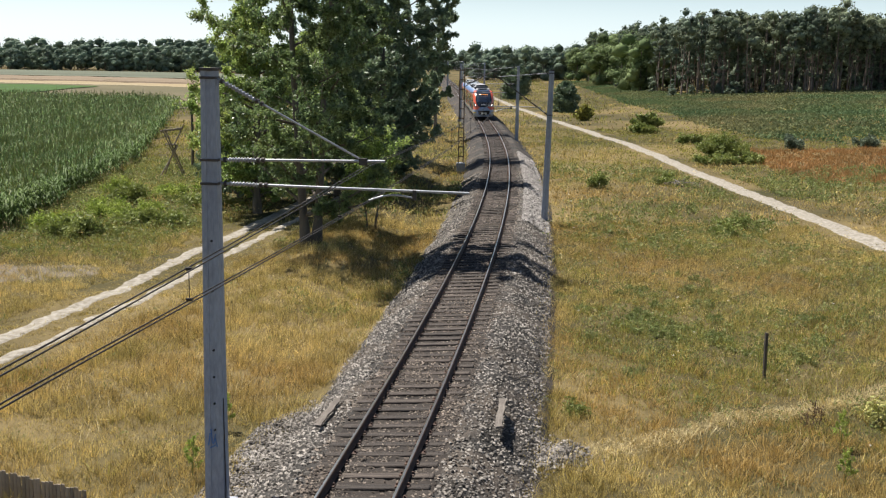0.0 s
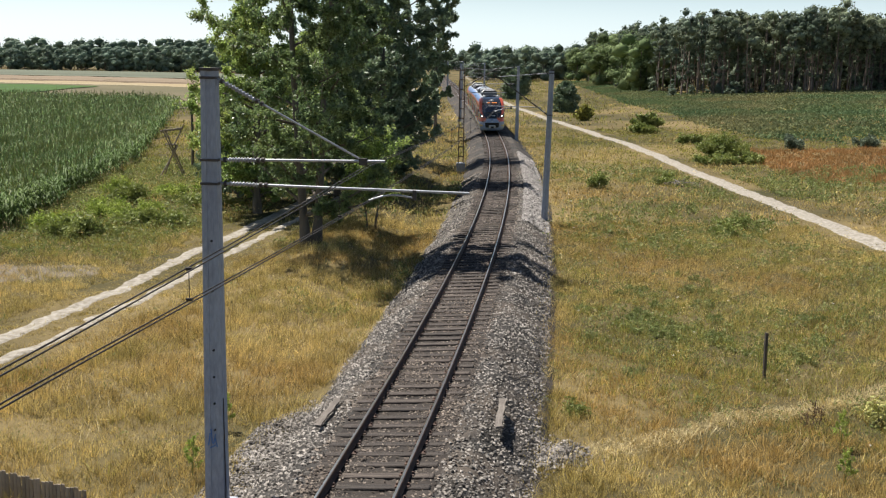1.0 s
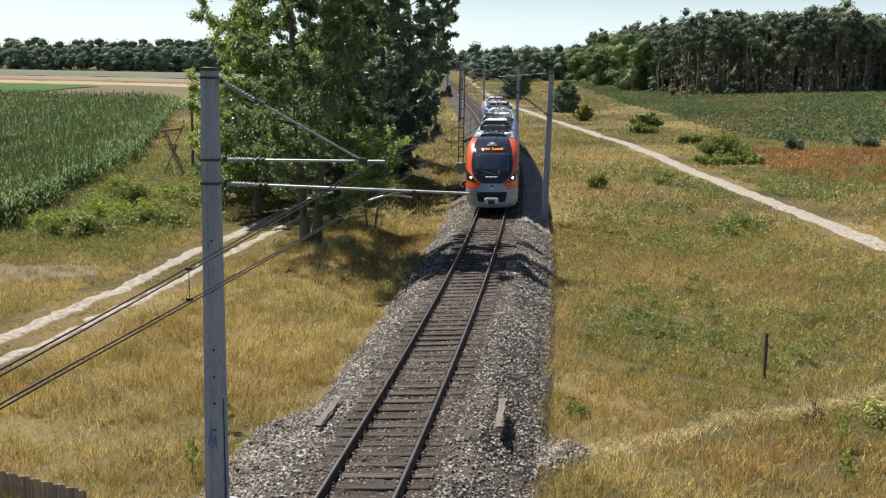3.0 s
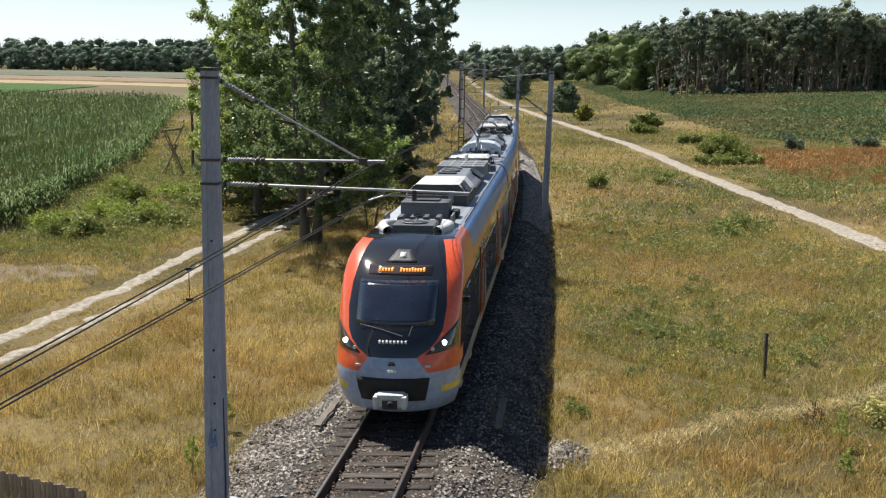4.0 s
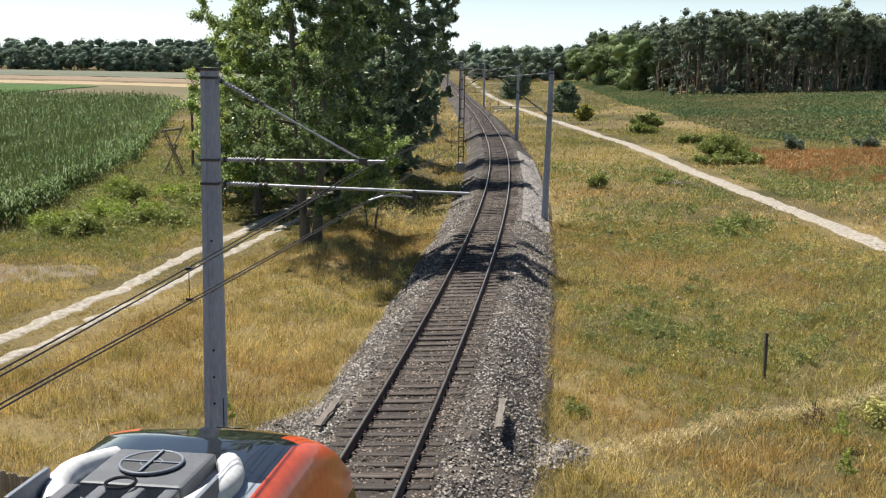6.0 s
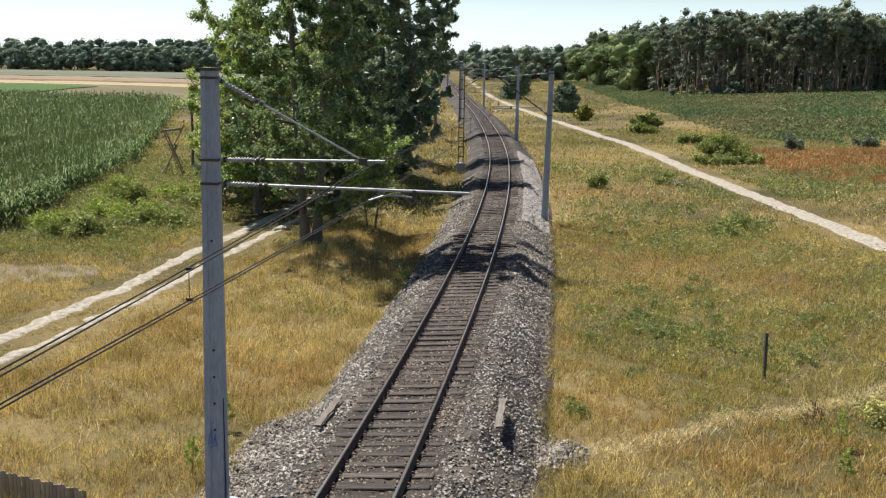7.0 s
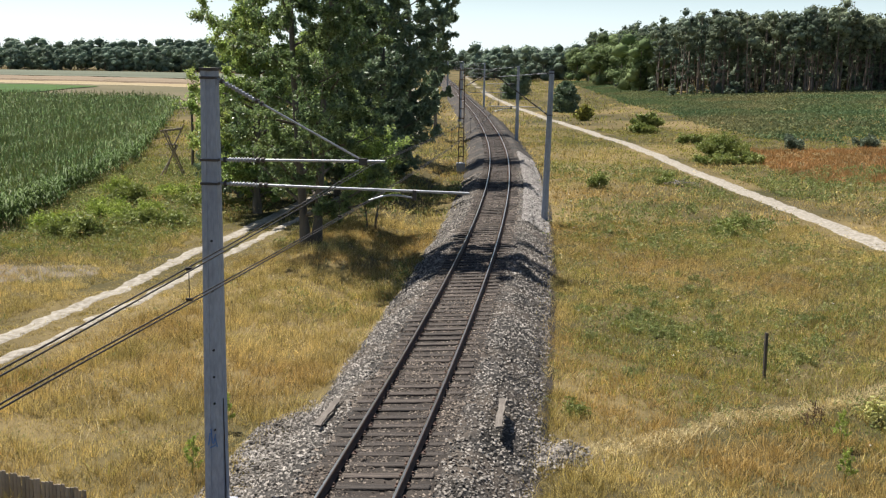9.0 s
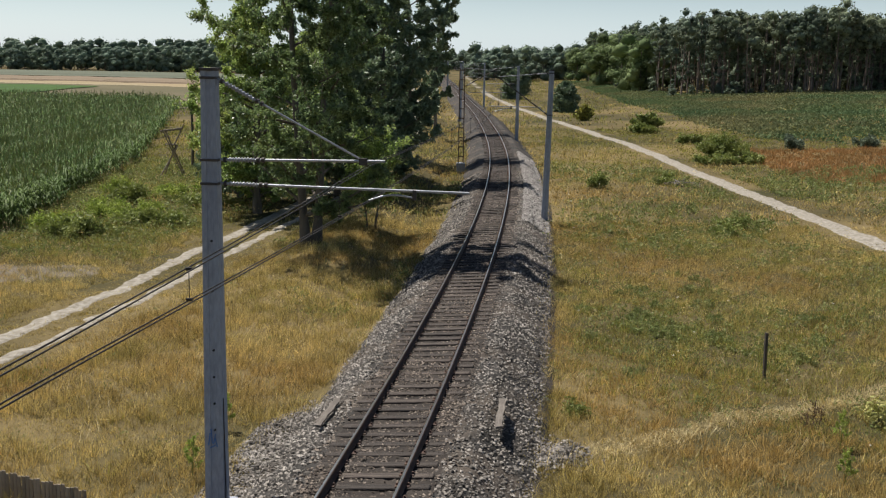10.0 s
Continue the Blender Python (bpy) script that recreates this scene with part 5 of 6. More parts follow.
def door(car, y, side):
    """A double-leaf door, proud of the side."""
    x = side * 1.424
    d = part("door", mesh_of("door", box(x, y, 1.75, 0.03, 1.36, 1.95, 0.012), M_BLACKE), car, "dark double passenger door with red-orange frames")
    for dy in (-0.70, 0.0, 0.70):
        part("door_frame", mesh_of("door_frame", box(x + side * 0.012, y + dy, 1.75, 0.02, 0.07, 2.0, 0.008), M_ORANGE), d)
    for dy in (-0.34, 0.34):
        part("door_pane", mesh_of("door_pane", box(x + side * 0.012, y + dy, 1.95, 0.02, 0.42, 1.2, 0.01), M_SCREEN), d)
        part("grab_rail", tmesh("grab_rail", [(x + side * 0.05, y + dy * 1.5, 1.1), (x + side * 0.05, y + dy * 1.5, 1.6), (x + side * 0.05, y + dy * 1.5, 2.1)], 0.015, M_STEEL), d)


def windows(car, spans):
    for side in (-1, 1):
        for a, b in spans:
            part("window", mesh_of("window", box(side * 1.424, (a + b) / 2, 2.0, 0.02, b - a, 0.95, 0.015), M_SCREEN), car, "tinted side window")


def bogie(car, y):
    b = part("bogie", mesh_of("bogie", box(0, y, 0.55, 2.3, 3.4, 0.22, 0.04), M_BOGIE), car, "dusty steel bogie")
    for side in (-1, 1):
        part("side_frame", mesh_of("side_frame", box(side * 1.12, y, 0.55, 0.18, 3.3, 0.28, 0.05), M_BOGIE), b)
        for dy in (-1.3, 1.3):
            part("wheel", mesh_of("wheel", cyl(side * 0.7535, y + dy, 0.42, 0.42, 0.42, 0.13, 28, axis="X"), M_DARKSTEEL), b)
            part("axle_box", mesh_of("axle_box", box(side * 1.22, y + dy, 0.45, 0.16, 0.36, 0.34, 0.04), M_COUPLER), b)


def pantograph(car, y0, raised, d):
    """Lower arm, upper arm and the collector head with two strips; d: which way the elbow points."""
    p = part("pantograph", mesh_of("pantograph", box(0, y0, 3.80, 0.5, 1.1, 0.05, 0.02), M_DARKSTEEL), car, "black jointed pantograph with its collector head")
    for sx in (-0.55, 0.55):
        for dy in (-0.5, 0.5):
            pts, rad = cantilever_insulator((sx, y0 + dy, 3.62), (sx, y0 + dy, 3.82), 0.07)
            part("insulator", tmesh("insulator", pts, rad, M_PORC, 10), p)
    for sx in (-0.6, 0.6):
        part("frame_rail", mesh_of("frame_rail", box(sx * 0.72, y0, 3.86, 0.035, 1.2, 0.04, 0.008), M_UNITD), p)
    part("spring_case", mesh_of("spring_case", cyl(0.2, y0, 3.92, 0.045, 0.045, 0.7, 14, axis="Y"), M_UNITD), p)
    part("spring_case", mesh_of("spring_case", cyl(-0.2, y0, 3.92, 0.045, 0.045, 0.7, 14, axis="Y"), M_UNITD), p)
    zt = 5.34 if raised else 4.16
    elbow = Vector((0, y0 + d * (1.1 if raised else 1.25), 4.55 if raised else 4.05))
    head = Vector((0, y0 + d * (-1.0 if raised else -0.35), zt))
    foot = Vector((0, y0 - d * 0.45, 3.92))
    part("lower_arm", tmesh("lower_arm", [tuple(foot), tuple((foot + elbow) / 2), tuple(elbow)], [0.075, 0.06, 0.05], M_UNITM), p)
    part("damper", tmesh("damper", [(0.22, y0 + d * 0.35, 3.95), (0.2, y0 + d * 0.6, 4.1), (0.14, y0 + d * 0.85, 4.35 if raised else 4.0)], 0.03, M_STEEL), p, "bright damper rod")
    for k in (-1, 1):
        part("shoe_box", mesh_of("shoe_box", box(k * 0.2, y0 - d * 0.5, 3.88, 0.1, 0.24, 0.1, 0.02), M_UNITM), p)
    for sx in (-1, 1):
        part("upper_arm", tmesh("upper_arm", [tuple(elbow + Vector((sx * 0.05, 0, 0))), tuple((elbow + head) / 2 + Vector((sx * 0.18, 0, 0))), tuple(head + Vector((sx * 0.34, 0, -0.08)))], 0.024, M_DARKSTEEL), p)
    part("tie_rod", tmesh("tie_rod", [(0.1, y0 + d * 0.1, 3.95), (0.1, y0 + d * 0.6, (4.2 if raised else 3.98)), tuple(elbow + Vector((0.1, -d * 0.1, -0.06)))], 0.018, M_STEEL), p)
    x = np.linspace(-0.98, 0.98, 15)
    zc = zt - 0.28 * np.clip((np.abs(x) - 0.6) / 0.38, 0, 1) ** 1.6
    for dy in (-0.2, 0.2):
        part("collector_strip", tmesh("collector_strip", np.stack([x, 0 * x + head.y + dy, zc], -1), 0.019, M_GRILLE), p, "curved light grey collector strip")
    for sx in (-0.5, 0.5):
        part("cross_bar", tmesh("cross_bar", [(sx, head.y - 0.22, zt - 0.05), (sx, head.y, zt - 0.06), (sx, head.y + 0.22, zt - 0.05)], 0.018, M_DARKSTEEL), p)


def radome(car, x, y):
    bm = bmesh.new()
    bmesh.ops.create_uvsphere(bm, u_segments=24, v_segments=12, radius=0.27, matrix=Matrix.Translation((x, y, 3.88)) @ Matrix.Diagonal((1, 1, 0.35, 1)))
    for f in bm.faces:
        f.smooth = True
    r = part("antenna_dome", mesh_of("antenna_dome", bm, M_UNITW), car, "flat white antenna dome")
    part("dome_foot", mesh_of("dome_foot", cyl(x, y, 3.74, 0.16, 0.2, 0.22), M_UNITD), r)


def nose_patch(name, car, pts, m, label="", lift=0.012, cells=5):
    """A thin plate that lies on the nose: four corners in (u, z)."""
    (a, b, c, d) = pts
    bm = bmesh.new()
    g = []
    for i in range(cells + 1):
        row = []
        for j in range(cells + 1):
            s, t = i / cells, j / cells
            u = (a[0] * (1 - s) + b[0] * s) * (1 - t) + (d[0] * (1 - s) + c[0] * s) * t
            z = (a[1] * (1 - s) + b[1] * s) * (1 - t) + (d[1] * (1 - s) + c[1] * s) * t
            p = nose_point(u, z)
            row.append(bm.verts.new(p + Vector((u * lift, -lift, lift * 0.4))))
        g.append(row)
    for i in range(cells):
        for j in range(cells):
            bm.faces.new((g[i][j], g[i + 1][j], g[i + 1][j + 1], g[i][j + 1])).smooth = True
    bmesh.ops.recalc_face_normals(bm, faces=bm.faces)
    bmesh.ops.solidify(bm, geom=bm.faces[:], thickness=0.008)
    return part(name, mesh_of(name, bm, m), car, label)


def build_cab_car():
    car = tagged(new("train_cab_car"), "grey and orange electric train cab car with black windscreen", "train", "three-car electric train")
    part("body", cab_body(), car, "painted body shell in silver, orange and black")
    # windscreen with its pale cab behind, display, lamps
    nose_patch("windscreen", car, [(-0.62, 1.98), (0.62, 1.98), (0.64, 2.86), (-0.64, 2.86)], M_BLIND, "large tinted windscreen", 0.007, 8)
    disp = nose_patch("destination_display", car, [(-0.52, 2.96), (0.52, 2.96), (0.54, 3.14), (-0.54, 3.14)], M_DISP, "dark brown destination display with orange text", 0.014)
    for a, b, n in ((-0.36, -0.10, 5), (0.0, 0.42, 9)):
        for i in range(n):
            u0, u1 = a + (b - a) * i / n, a + (b - a) * (i + 0.66) / n
            hi = 3.095 if i % 4 == 0 else 3.08
            nose_patch("text_bar", disp, [(u0, 3.02), (u1, 3.02), (u1, hi), (u0, hi)], M_LED, "", 0.024, 1)
    lampb = nose_patch("top_lamp", car, [(-0.26, 3.2), (0.26, 3.2), (0.12, 3.42), (-0.12, 3.42)], M_UNITD, "trapezoid lamp housing above the display", 0.02)
    nose_patch("lamp_glass", lampb, [(-0.06, 3.27), (0.06, 3.27), (0.05, 3.37), (-0.05, 3.37)], M_BARS, "", 0.034, 2)
    for s in (-1, 1):
        h = nose_patch("headlight", car, [(s * 0.50, 1.40), (s * 0.97, 1.46), (s * 0.985, 1.98), (s * 0.70, 1.62)], M_SCREEN, "dark swept headlight cluster", 0.014, 6)
        p = nose_point(s * 0.78, 1.60)
        part("lamp", mesh_of("lamp", cyl(p.x + s * 0.01, p.y - 0.03, p.z, 0.052, 0.06, 0.06, 18, axis="Y"), M_LAMP), h, "lit white lamp")
        p = nose_point(s * 0.62, 1.50)
        part("lamp", mesh_of("lamp", cyl(p.x, p.y - 0.02, p.z, 0.035, 0.04, 0.05, 14, axis="Y"), M_UNITW), h)
        p = nose_point(s * 0.55, 1.20)
        part("marker_lamp", mesh_of("marker_lamp", box(p.x, p.y - 0.01, p.z, 0.12, 0.05, 0.05, 0.01), M_UNITW), car)
        # wipers
        a, b = nose_point(s * 0.05 + 0.2, 1.78), nose_point(s * 0.42 - 0.12, 1.98)
        part("wiper", tmesh("wiper", [tuple(a + Vector((0, -0.05, 0))), tuple((a + b) / 2 + Vector((0, -0.06, 0.02))), tuple(b + Vector((0, -0.05, 0)))], 0.012, M_UNITM), car)
        p = nose_point(s * 0.99, 2.45)
        part("mirror_camera", mesh_of("mirror_camera", box(s * 1.46, p.y + 1.0, 2.5, 0.1, 0.18, 0.12, 0.02), M_BLACKE), car)
    for i in range(8):
        u = -0.22 + i * 0.058
        nose_patch("number_bar", car, [(u, 1.615), (u + 0.034, 1.615), (u + 0.034, 1.68), (u, 1.68)], M_WHITE, "", 0.016, 1)
    nose_patch("maker_plate", car, [(-0.07, 1.10), (0.07, 1.10), (0.07, 1.15), (-0.07, 1.15)], M_WHITE, "", 0.012, 1)
    nose_patch("emblem", car, [(-0.06, 1.22), (0.06, 1.22), (0.04, 1.29), (-0.04, 1.29)], M_RUBBER, "", 0.012, 1)
    rec = nose_patch("coupler_recess", car, [(-0.52, 0.52), (0.52, 0.52), (0.58, 0.98), (-0.58, 0.98)], M_RUBBER, "black coupler opening", 0.012)
    bm = box(0, -0.12, 0.78, 0.62, 0.34, 0.30, 0.05)
    cp = part("coupler", mesh_of("coupler", bm, M_COUPLER), car, "off-white automatic coupler")
    part("coupler_face", mesh_of("coupler_face", box(0, -0.30, 0.72, 0.34, 0.06, 0.22, 0.03), M_UNITD), cp)
    part("coupler_cone", mesh_of("coupler_cone", cyl(0.02, -0.34, 0.73, 0.09, 0.06, 0.1, 18, axis="Y"), M_RUBBER), cp)
    for s in (-1, 1):
        part("cheek", mesh_of("cheek", box(s * 0.32, -0.18, 0.76, 0.1, 0.36, 0.28, 0.03), M_COUPLER), cp)
    # roof equipment, from the nose back
    ac = part("cab_climate_unit", mesh_of("cab_climate_unit", box(0, 3.55, 3.76, 1.05, 0.95, 0.26, 0.04), M_UNITM), car, "grey cab climate unit with a round fan")
    fan(ac, 0, 3.5, 3.905)
    for s in (-1, 1):
        t = np.linspace(0, 1, 9)
        part("air_duct", tmesh("air_duct", np.stack([s * (0.62 + 0.22 * np.sin(t * 3.1)), 3.0 + 1.3 * t, 3.74 + 0.05 * np.sin(t * 3.1)], -1), 0.13, M_UNITW, 12), ac, "white insulated air duct")
        part("side_shield", mesh_of("side_shield", box(s * 0.86, 4.35, 3.82, 0.05, 0.75, 0.36, 0.01), M_UNITG), ac)
    for i in range(4):
        part("bracket", mesh_of("bracket", box(-0.5 + i * 0.33, 4.45, 3.80, 0.14, 0.55, 0.28, 0.03, None, Matrix.Rotation(0.0, 4, "Z")), M_UNITM), ac)
    part("coil", tmesh("coil", [(0.14 * math.cos(a), 4.2 + 0.14 * math.sin(a), 3.98) for a in np.linspace(0, 12, 40)], 0.016, M_RUBBER, 6), ac)
    bx = part("roof_box", mesh_of("roof_box", box(0, 5.35, 3.84, 1.3, 0.85, 0.46, 0.03), M_UNITM), car, "dark roof box with lifting eyes")
    part("lid", mesh_of("lid", box(0, 5.35, 4.09, 0.75, 0.4, 0.05, 0.01), M_UNITD), bx)
    part("roof_box_foot", mesh_of("roof_box_foot", box(0.78, 5.4, 3.72, 0.2, 0.6, 0.2, 0.03), M_RUBBER), bx)
    roof_white(car, 7.7, 10.2)
    roof_grey(car, 10.35, 14.3)
    resistor(car, 14.9, 17.2)
    white_box(car, 18.25, 19.35)
    for s in (-1, 1):
        for o in (1.06, 1.14):
            part("cable_duct", tmesh("cable_duct", [(s * o * 0.97, 5.5, 3.59), (s * o * 0.97, 12, 3.59), (s * o * 0.97, 21.2, 3.59)], 0.015, M_UNITD, 5), car)
    windows(car, [(2.6, 3.6), (5.2, 6.6), (8.6, 10.2), (10.4, 12.0), (12.2, 13.8), (16.4, 17.8), (18.0, 19.6)])
    for s in (-1, 1):
        door(car, 7.6, s)
        door(car, 15.0, s)
    bogie(car, 4.0)
    part("underframe", mesh_of("underframe", box(0, 12.0, 0.62, 2.2, 12.0, 0.5, 0.05), M_RUBBER), car)
    gangway(car, CABL)
    return car


def gangway(car, y):
    bm = bmesh.new()
    rows = []
    for i in range(9):
        o = 0.02 * (i % 2)
        pr = [(1.36 - o, 0.5), (1.36 - o, 2.7), (1.22 - o, 3.25), (0.95 - o, 3.44 - o), (0, 3.5 - o)]
        pr = pr + [(-a, b) for a, b in reversed(pr[:-1])]
        rows.append([bm.verts.new((a, y - 0.02 + i * 0.05, b)) for a, b in pr])
    for a, b in zip(rows, rows[1:]):
        for j in range(len(a) - 1):
            bm.faces.new((a[j], b[j], b[j + 1], a[j + 1]))
    part("gangway", mesh_of("gangway", bm, M_UNITG), car, "grey folded gangway bellows")


def build_mid_car():
    car = tagged(new("train_middle_car"), "grey and black electric train middle car with two pantographs", "train", "three-car electric train")
    part("body", mid_body(MIDL), car, "painted body shell in silver, orange and black")
    pantograph(car, 1.35, True, 1)
    radome(car, 0.35, 3.55)
    white = part("climate_unit", mesh_of("climate_unit", arched_cover(4.7, 6.05, 0.88, 0.32, 0.24), M_COVER), car, "white arched climate unit cover with a painted sky tint")
    for x in (-0.45, 0.1, 0.5):
        part("vent", mesh_of("vent", box(x, 4.69, 3.86, 0.13, 0.03, 0.035), M_UNITD), white)
    roof_grey(car, 6.5, 10.8)
    radome(car, 0.1, 12.2)
    part("roof_tray", mesh_of("roof_tray", box(-0.35, 11.5, 3.78, 0.9, 0.5, 0.05, 0.01), M_UNITW), car)
    pantograph(car, 15.85, False, -1)
    for x, y, s in ((0.7, 4.6, 0.13), (0.9, 3.2, 0.1), (-0.5, 13.2, 0.16), (0.6, 13.4, 0.16), (-0.72, 0.55, 0.18), (-0.6, 0.5, 0.14)):
        part("roof_fitting", mesh_of("roof_fitting", box(x, y, 3.62 + s / 2, s, s * 1.2, s * 1.2, 0.03), M_UNITD), car)
    for k, pts in enumerate(([(-0.3, 0.2, 3.7), (-0.25, 1.0, 3.75), (0.2, 2.9, 3.72), (0.3, 3.9, 3.72)], [(0.3, 3.7, 3.75), (0.0, 4.6, 3.78), (-0.4, 5.0, 3.72)], [(0.1, 12.3, 3.74), (0.5, 13.0, 3.78), (0.4, 14.4, 3.74)], [(-0.2, 12.4, 3.74), (-0.6, 13.1, 3.78), (-0.5, 14.3, 3.74)])):
        part("roof_cable", tmesh("roof_cable", pts, 0.03, M_RUBBER, 6), car)
    for x, y, h in ((-0.95, 1.9, 0.3), (-0.78, 2.0, 0.3)):
        part("roof_fitting", mesh_of("roof_fitting", cyl(x, y, 3.62 + h / 2, 0.075, 0.065, h, 16), M_UNITM), car, "dark round roof insulator base")
        part("roof_fitting", mesh_of("roof_fitting", box(x, y, 3.65 + h, 0.2, 0.26, 0.08, 0.02), M_BARS), car, "pale arrester cap")
    part("roof_fitting", mesh_of("roof_fitting", box(0.42, 2.35, 3.85, 0.2, 0.2, 0.24, 0.03), M_UNITD), car, "black switch case on the roof")
    part("roof_cable", tmesh("roof_cable", [(-1.0, 0.12, 3.66), (-0.6, 0.16, 3.74), (-0.45, 0.14, 3.68), (0.1, 0.12, 3.67), (0.8, 0.14, 3.67)], 0.03, M_RUBBER, 6), car)
    r = np.random.default_rng(12)
    for y0 in (1.5, 15.4):
        # low busbars, brackets, hoses and small insulators round the pantograph's foot
        for i in range(11):
            x, y = r.uniform(-0.6, 0.55), y0 + r.uniform(-1.0, 1.5)
            pts, rad = cantilever_insulator((x, y, 3.62), (x, y, 3.62 + r.uniform(0.12, 0.24)), 0.045)
            part("roof_fitting", tmesh("roof_fitting", pts, rad, M_UNITM if i % 3 else M_PORC, 8), car, "ribbed roof insulator")
        for i in range(16):
            x, y, z = r.uniform(-0.25, 0.25), y0 + r.uniform(-1.0, 1.5), r.uniform(3.72, 3.96)
            w = r.uniform(0.15, 0.5)
            part("roof_fitting", mesh_of("roof_fitting", box(x, y, z, w * 2, r.uniform(0.03, 0.06), 0.03, 0.006), M_UNITD if i % 4 else M_STEEL), car, "thin cross bar")
        for i in range(14):
            x, y, l = r.uniform(-0.55, 0.5), y0 + r.uniform(-1.1, 0.8), r.uniform(0.35, 1.0)
            dx, z = r.uniform(-0.2, 0.2), r.uniform(3.74, 3.98)
            part("roof_cable", tmesh("roof_cable", [(x, y, z), (x + dx * 0.3, y + l * 0.5, z + 0.06), (x + dx, y + l, z - 0.05)], r.uniform(0.012, 0.024), M_STEEL if i % 4 == 0 else M_RUBBER, 6), car)
        for i in range(14):
            x, y = r.uniform(-0.5, 0.5), y0 + r.uniform(-0.9, 1.2)
            a = r.uniform(0.05, 0.12)
            part("roof_fitting", mesh_of("roof_fitting", box(x, y, r.uniform(3.72, 3.92), a, a * 1.5, a * 1.1, 0.012), M_UNITD if i % 3 else M_BARS), car)
    for s in (-1, 1):
        for o in (1.02, 1.10):
            part("cable_duct", tmesh("cable_duct", [(s * o * 0.97, 0.2, 3.59), (s * o * 0.97, 8, 3.59), (s * o * 0.97, 16.7, 3.59)], 0.015, M_UNITD, 5), car)
        door(car, 4.6, s)
        door(car, 12.3, s)
    windows(car, [(0.6, 2.0), (2.2, 3.6), (5.7, 7.2), (7.4, 8.9), (9.1, 11.2), (13.4, 14.8), (15.0, 16.4)])
    bogie(car, -0.4)
    bogie(car, MIDL + 0.4)
    part("underframe", mesh_of("underframe", box(0, 8.45, 0.62, 2.2, 9.5, 0.5, 0.05), M_RUBBER), car)
    return car




def raise_fittings(car, back):
    """Sets the roof gear, windows and doors at the height of the finished shell."""
    for o in car.children:
        kind = o.name.split(".")[0]
        if kind in ("window", "door"):
            o.matrix_basis = Matrix.Translation((0, 0, 0.28))
        elif kind == "gangway":
            o.matrix_basis = Matrix.Diagonal((1, 1, 1.13, 1))
        elif kind in ROOF_GEAR:
            o.matrix_basis = Matrix.Translation((0, back if kind != "cable_duct" else 0, LIFT)) @ o.matrix_basis


ROOF_GEAR = ("climate_unit", "brake_resistor", "inverter_box", "pantograph", "antenna_dome", "cab_climate_unit", "roof_box", "cable_duct", "roof_tray", "roof_fitting", "roof_cable")
CAB = build_cab_car()
MID = build_mid_car()
raise_fittings(CAB, 0.85)
for o in CAB.children:
    if o.name.startswith("cab_climate_unit"):
        o.matrix_basis = Matrix.Translation((0, -0.38, -0.10)) @ o.matrix_basis
raise_fittings(MID, 0.0)
TAIL = copy_thing(CAB, pose(0, 300, 0))
for o in TAIL.children:
    if o.name.split(".")[0] in ROOF_GEAR and "cable" not in o.name:
        o.matrix_basis = Matrix.Translation((0, 0.35, 0)) @ o.matrix_basis
OFFSET, LEAN = 0.0, 0.02


def front_at(t):
    """Where the nose is along the line at t seconds."""
    T = [0.0, 0.5, 1.0, 1.5, 2.0, 2.5, 3.0, 3.4, 3.8, 4.0, 4.2, 4.4, 4.7, 5.3, 5.7]
    P = [136.0, 121.5, 107.0, 91.5, 75.6, 59.2, 42.2, 28.5, 14.5, 7.4, 0.35, -6.85, -17.05, -37.45, -51.35]
    return float(np.interp(t, T, P)) if t <= 5.7 else -51.35 - 34.3 * (t - 5.7)


def car_pose(s0, a, b, flip=False):
    """A rigid car whose local origin lies at s0, carried on the line at a and b metres farther along; flip turns its nose to the far end."""
    (p, q), _ = line(np.array([s0 + a, s0 + b]), OFFSET, 0.0, LEAN)
    d = Vector(q - p).normalized()
    o = Vector(p) - d * a
    side = (Vector((d.y, -d.x, 0)).normalized() * math.cos(LEAN) + Vector((0, 0, math.sin(LEAN)))).normalized()
    up = side.cross(d).normalized()
    side = d.cross(up)
    if flip:
        d, side = -d, -side
    return Matrix(((side.x, d.x, up.x, o.x), (side.y, d.y, up.y, o.y), (side.z, d.z, up.z, o.z), (0, 0, 0, 1)))


def motions():
    rows1, rows2, rows3 = [], [], []
    for i in range(51):
        t = i * 0.2
        s = front_at(t)
        rows1.append((t, car_pose(s, 4.8, 21.55)))
        rows2.append((t, car_pose(s + 21.8, -0.2, MIDL + 0.2)))
        end = s + 60.5
        rows3.append((t, car_pose(end, -21.55, -4.8, True)))
    walk(CAB, rows1)
    walk(MID, rows2)
    walk(TAIL, rows3)


# ---- small things of the meadow ----
def on_ground(x, y, dz=0.0):
    return float(ground_z(np.array([x]), np.array([y]))[0]) + dz


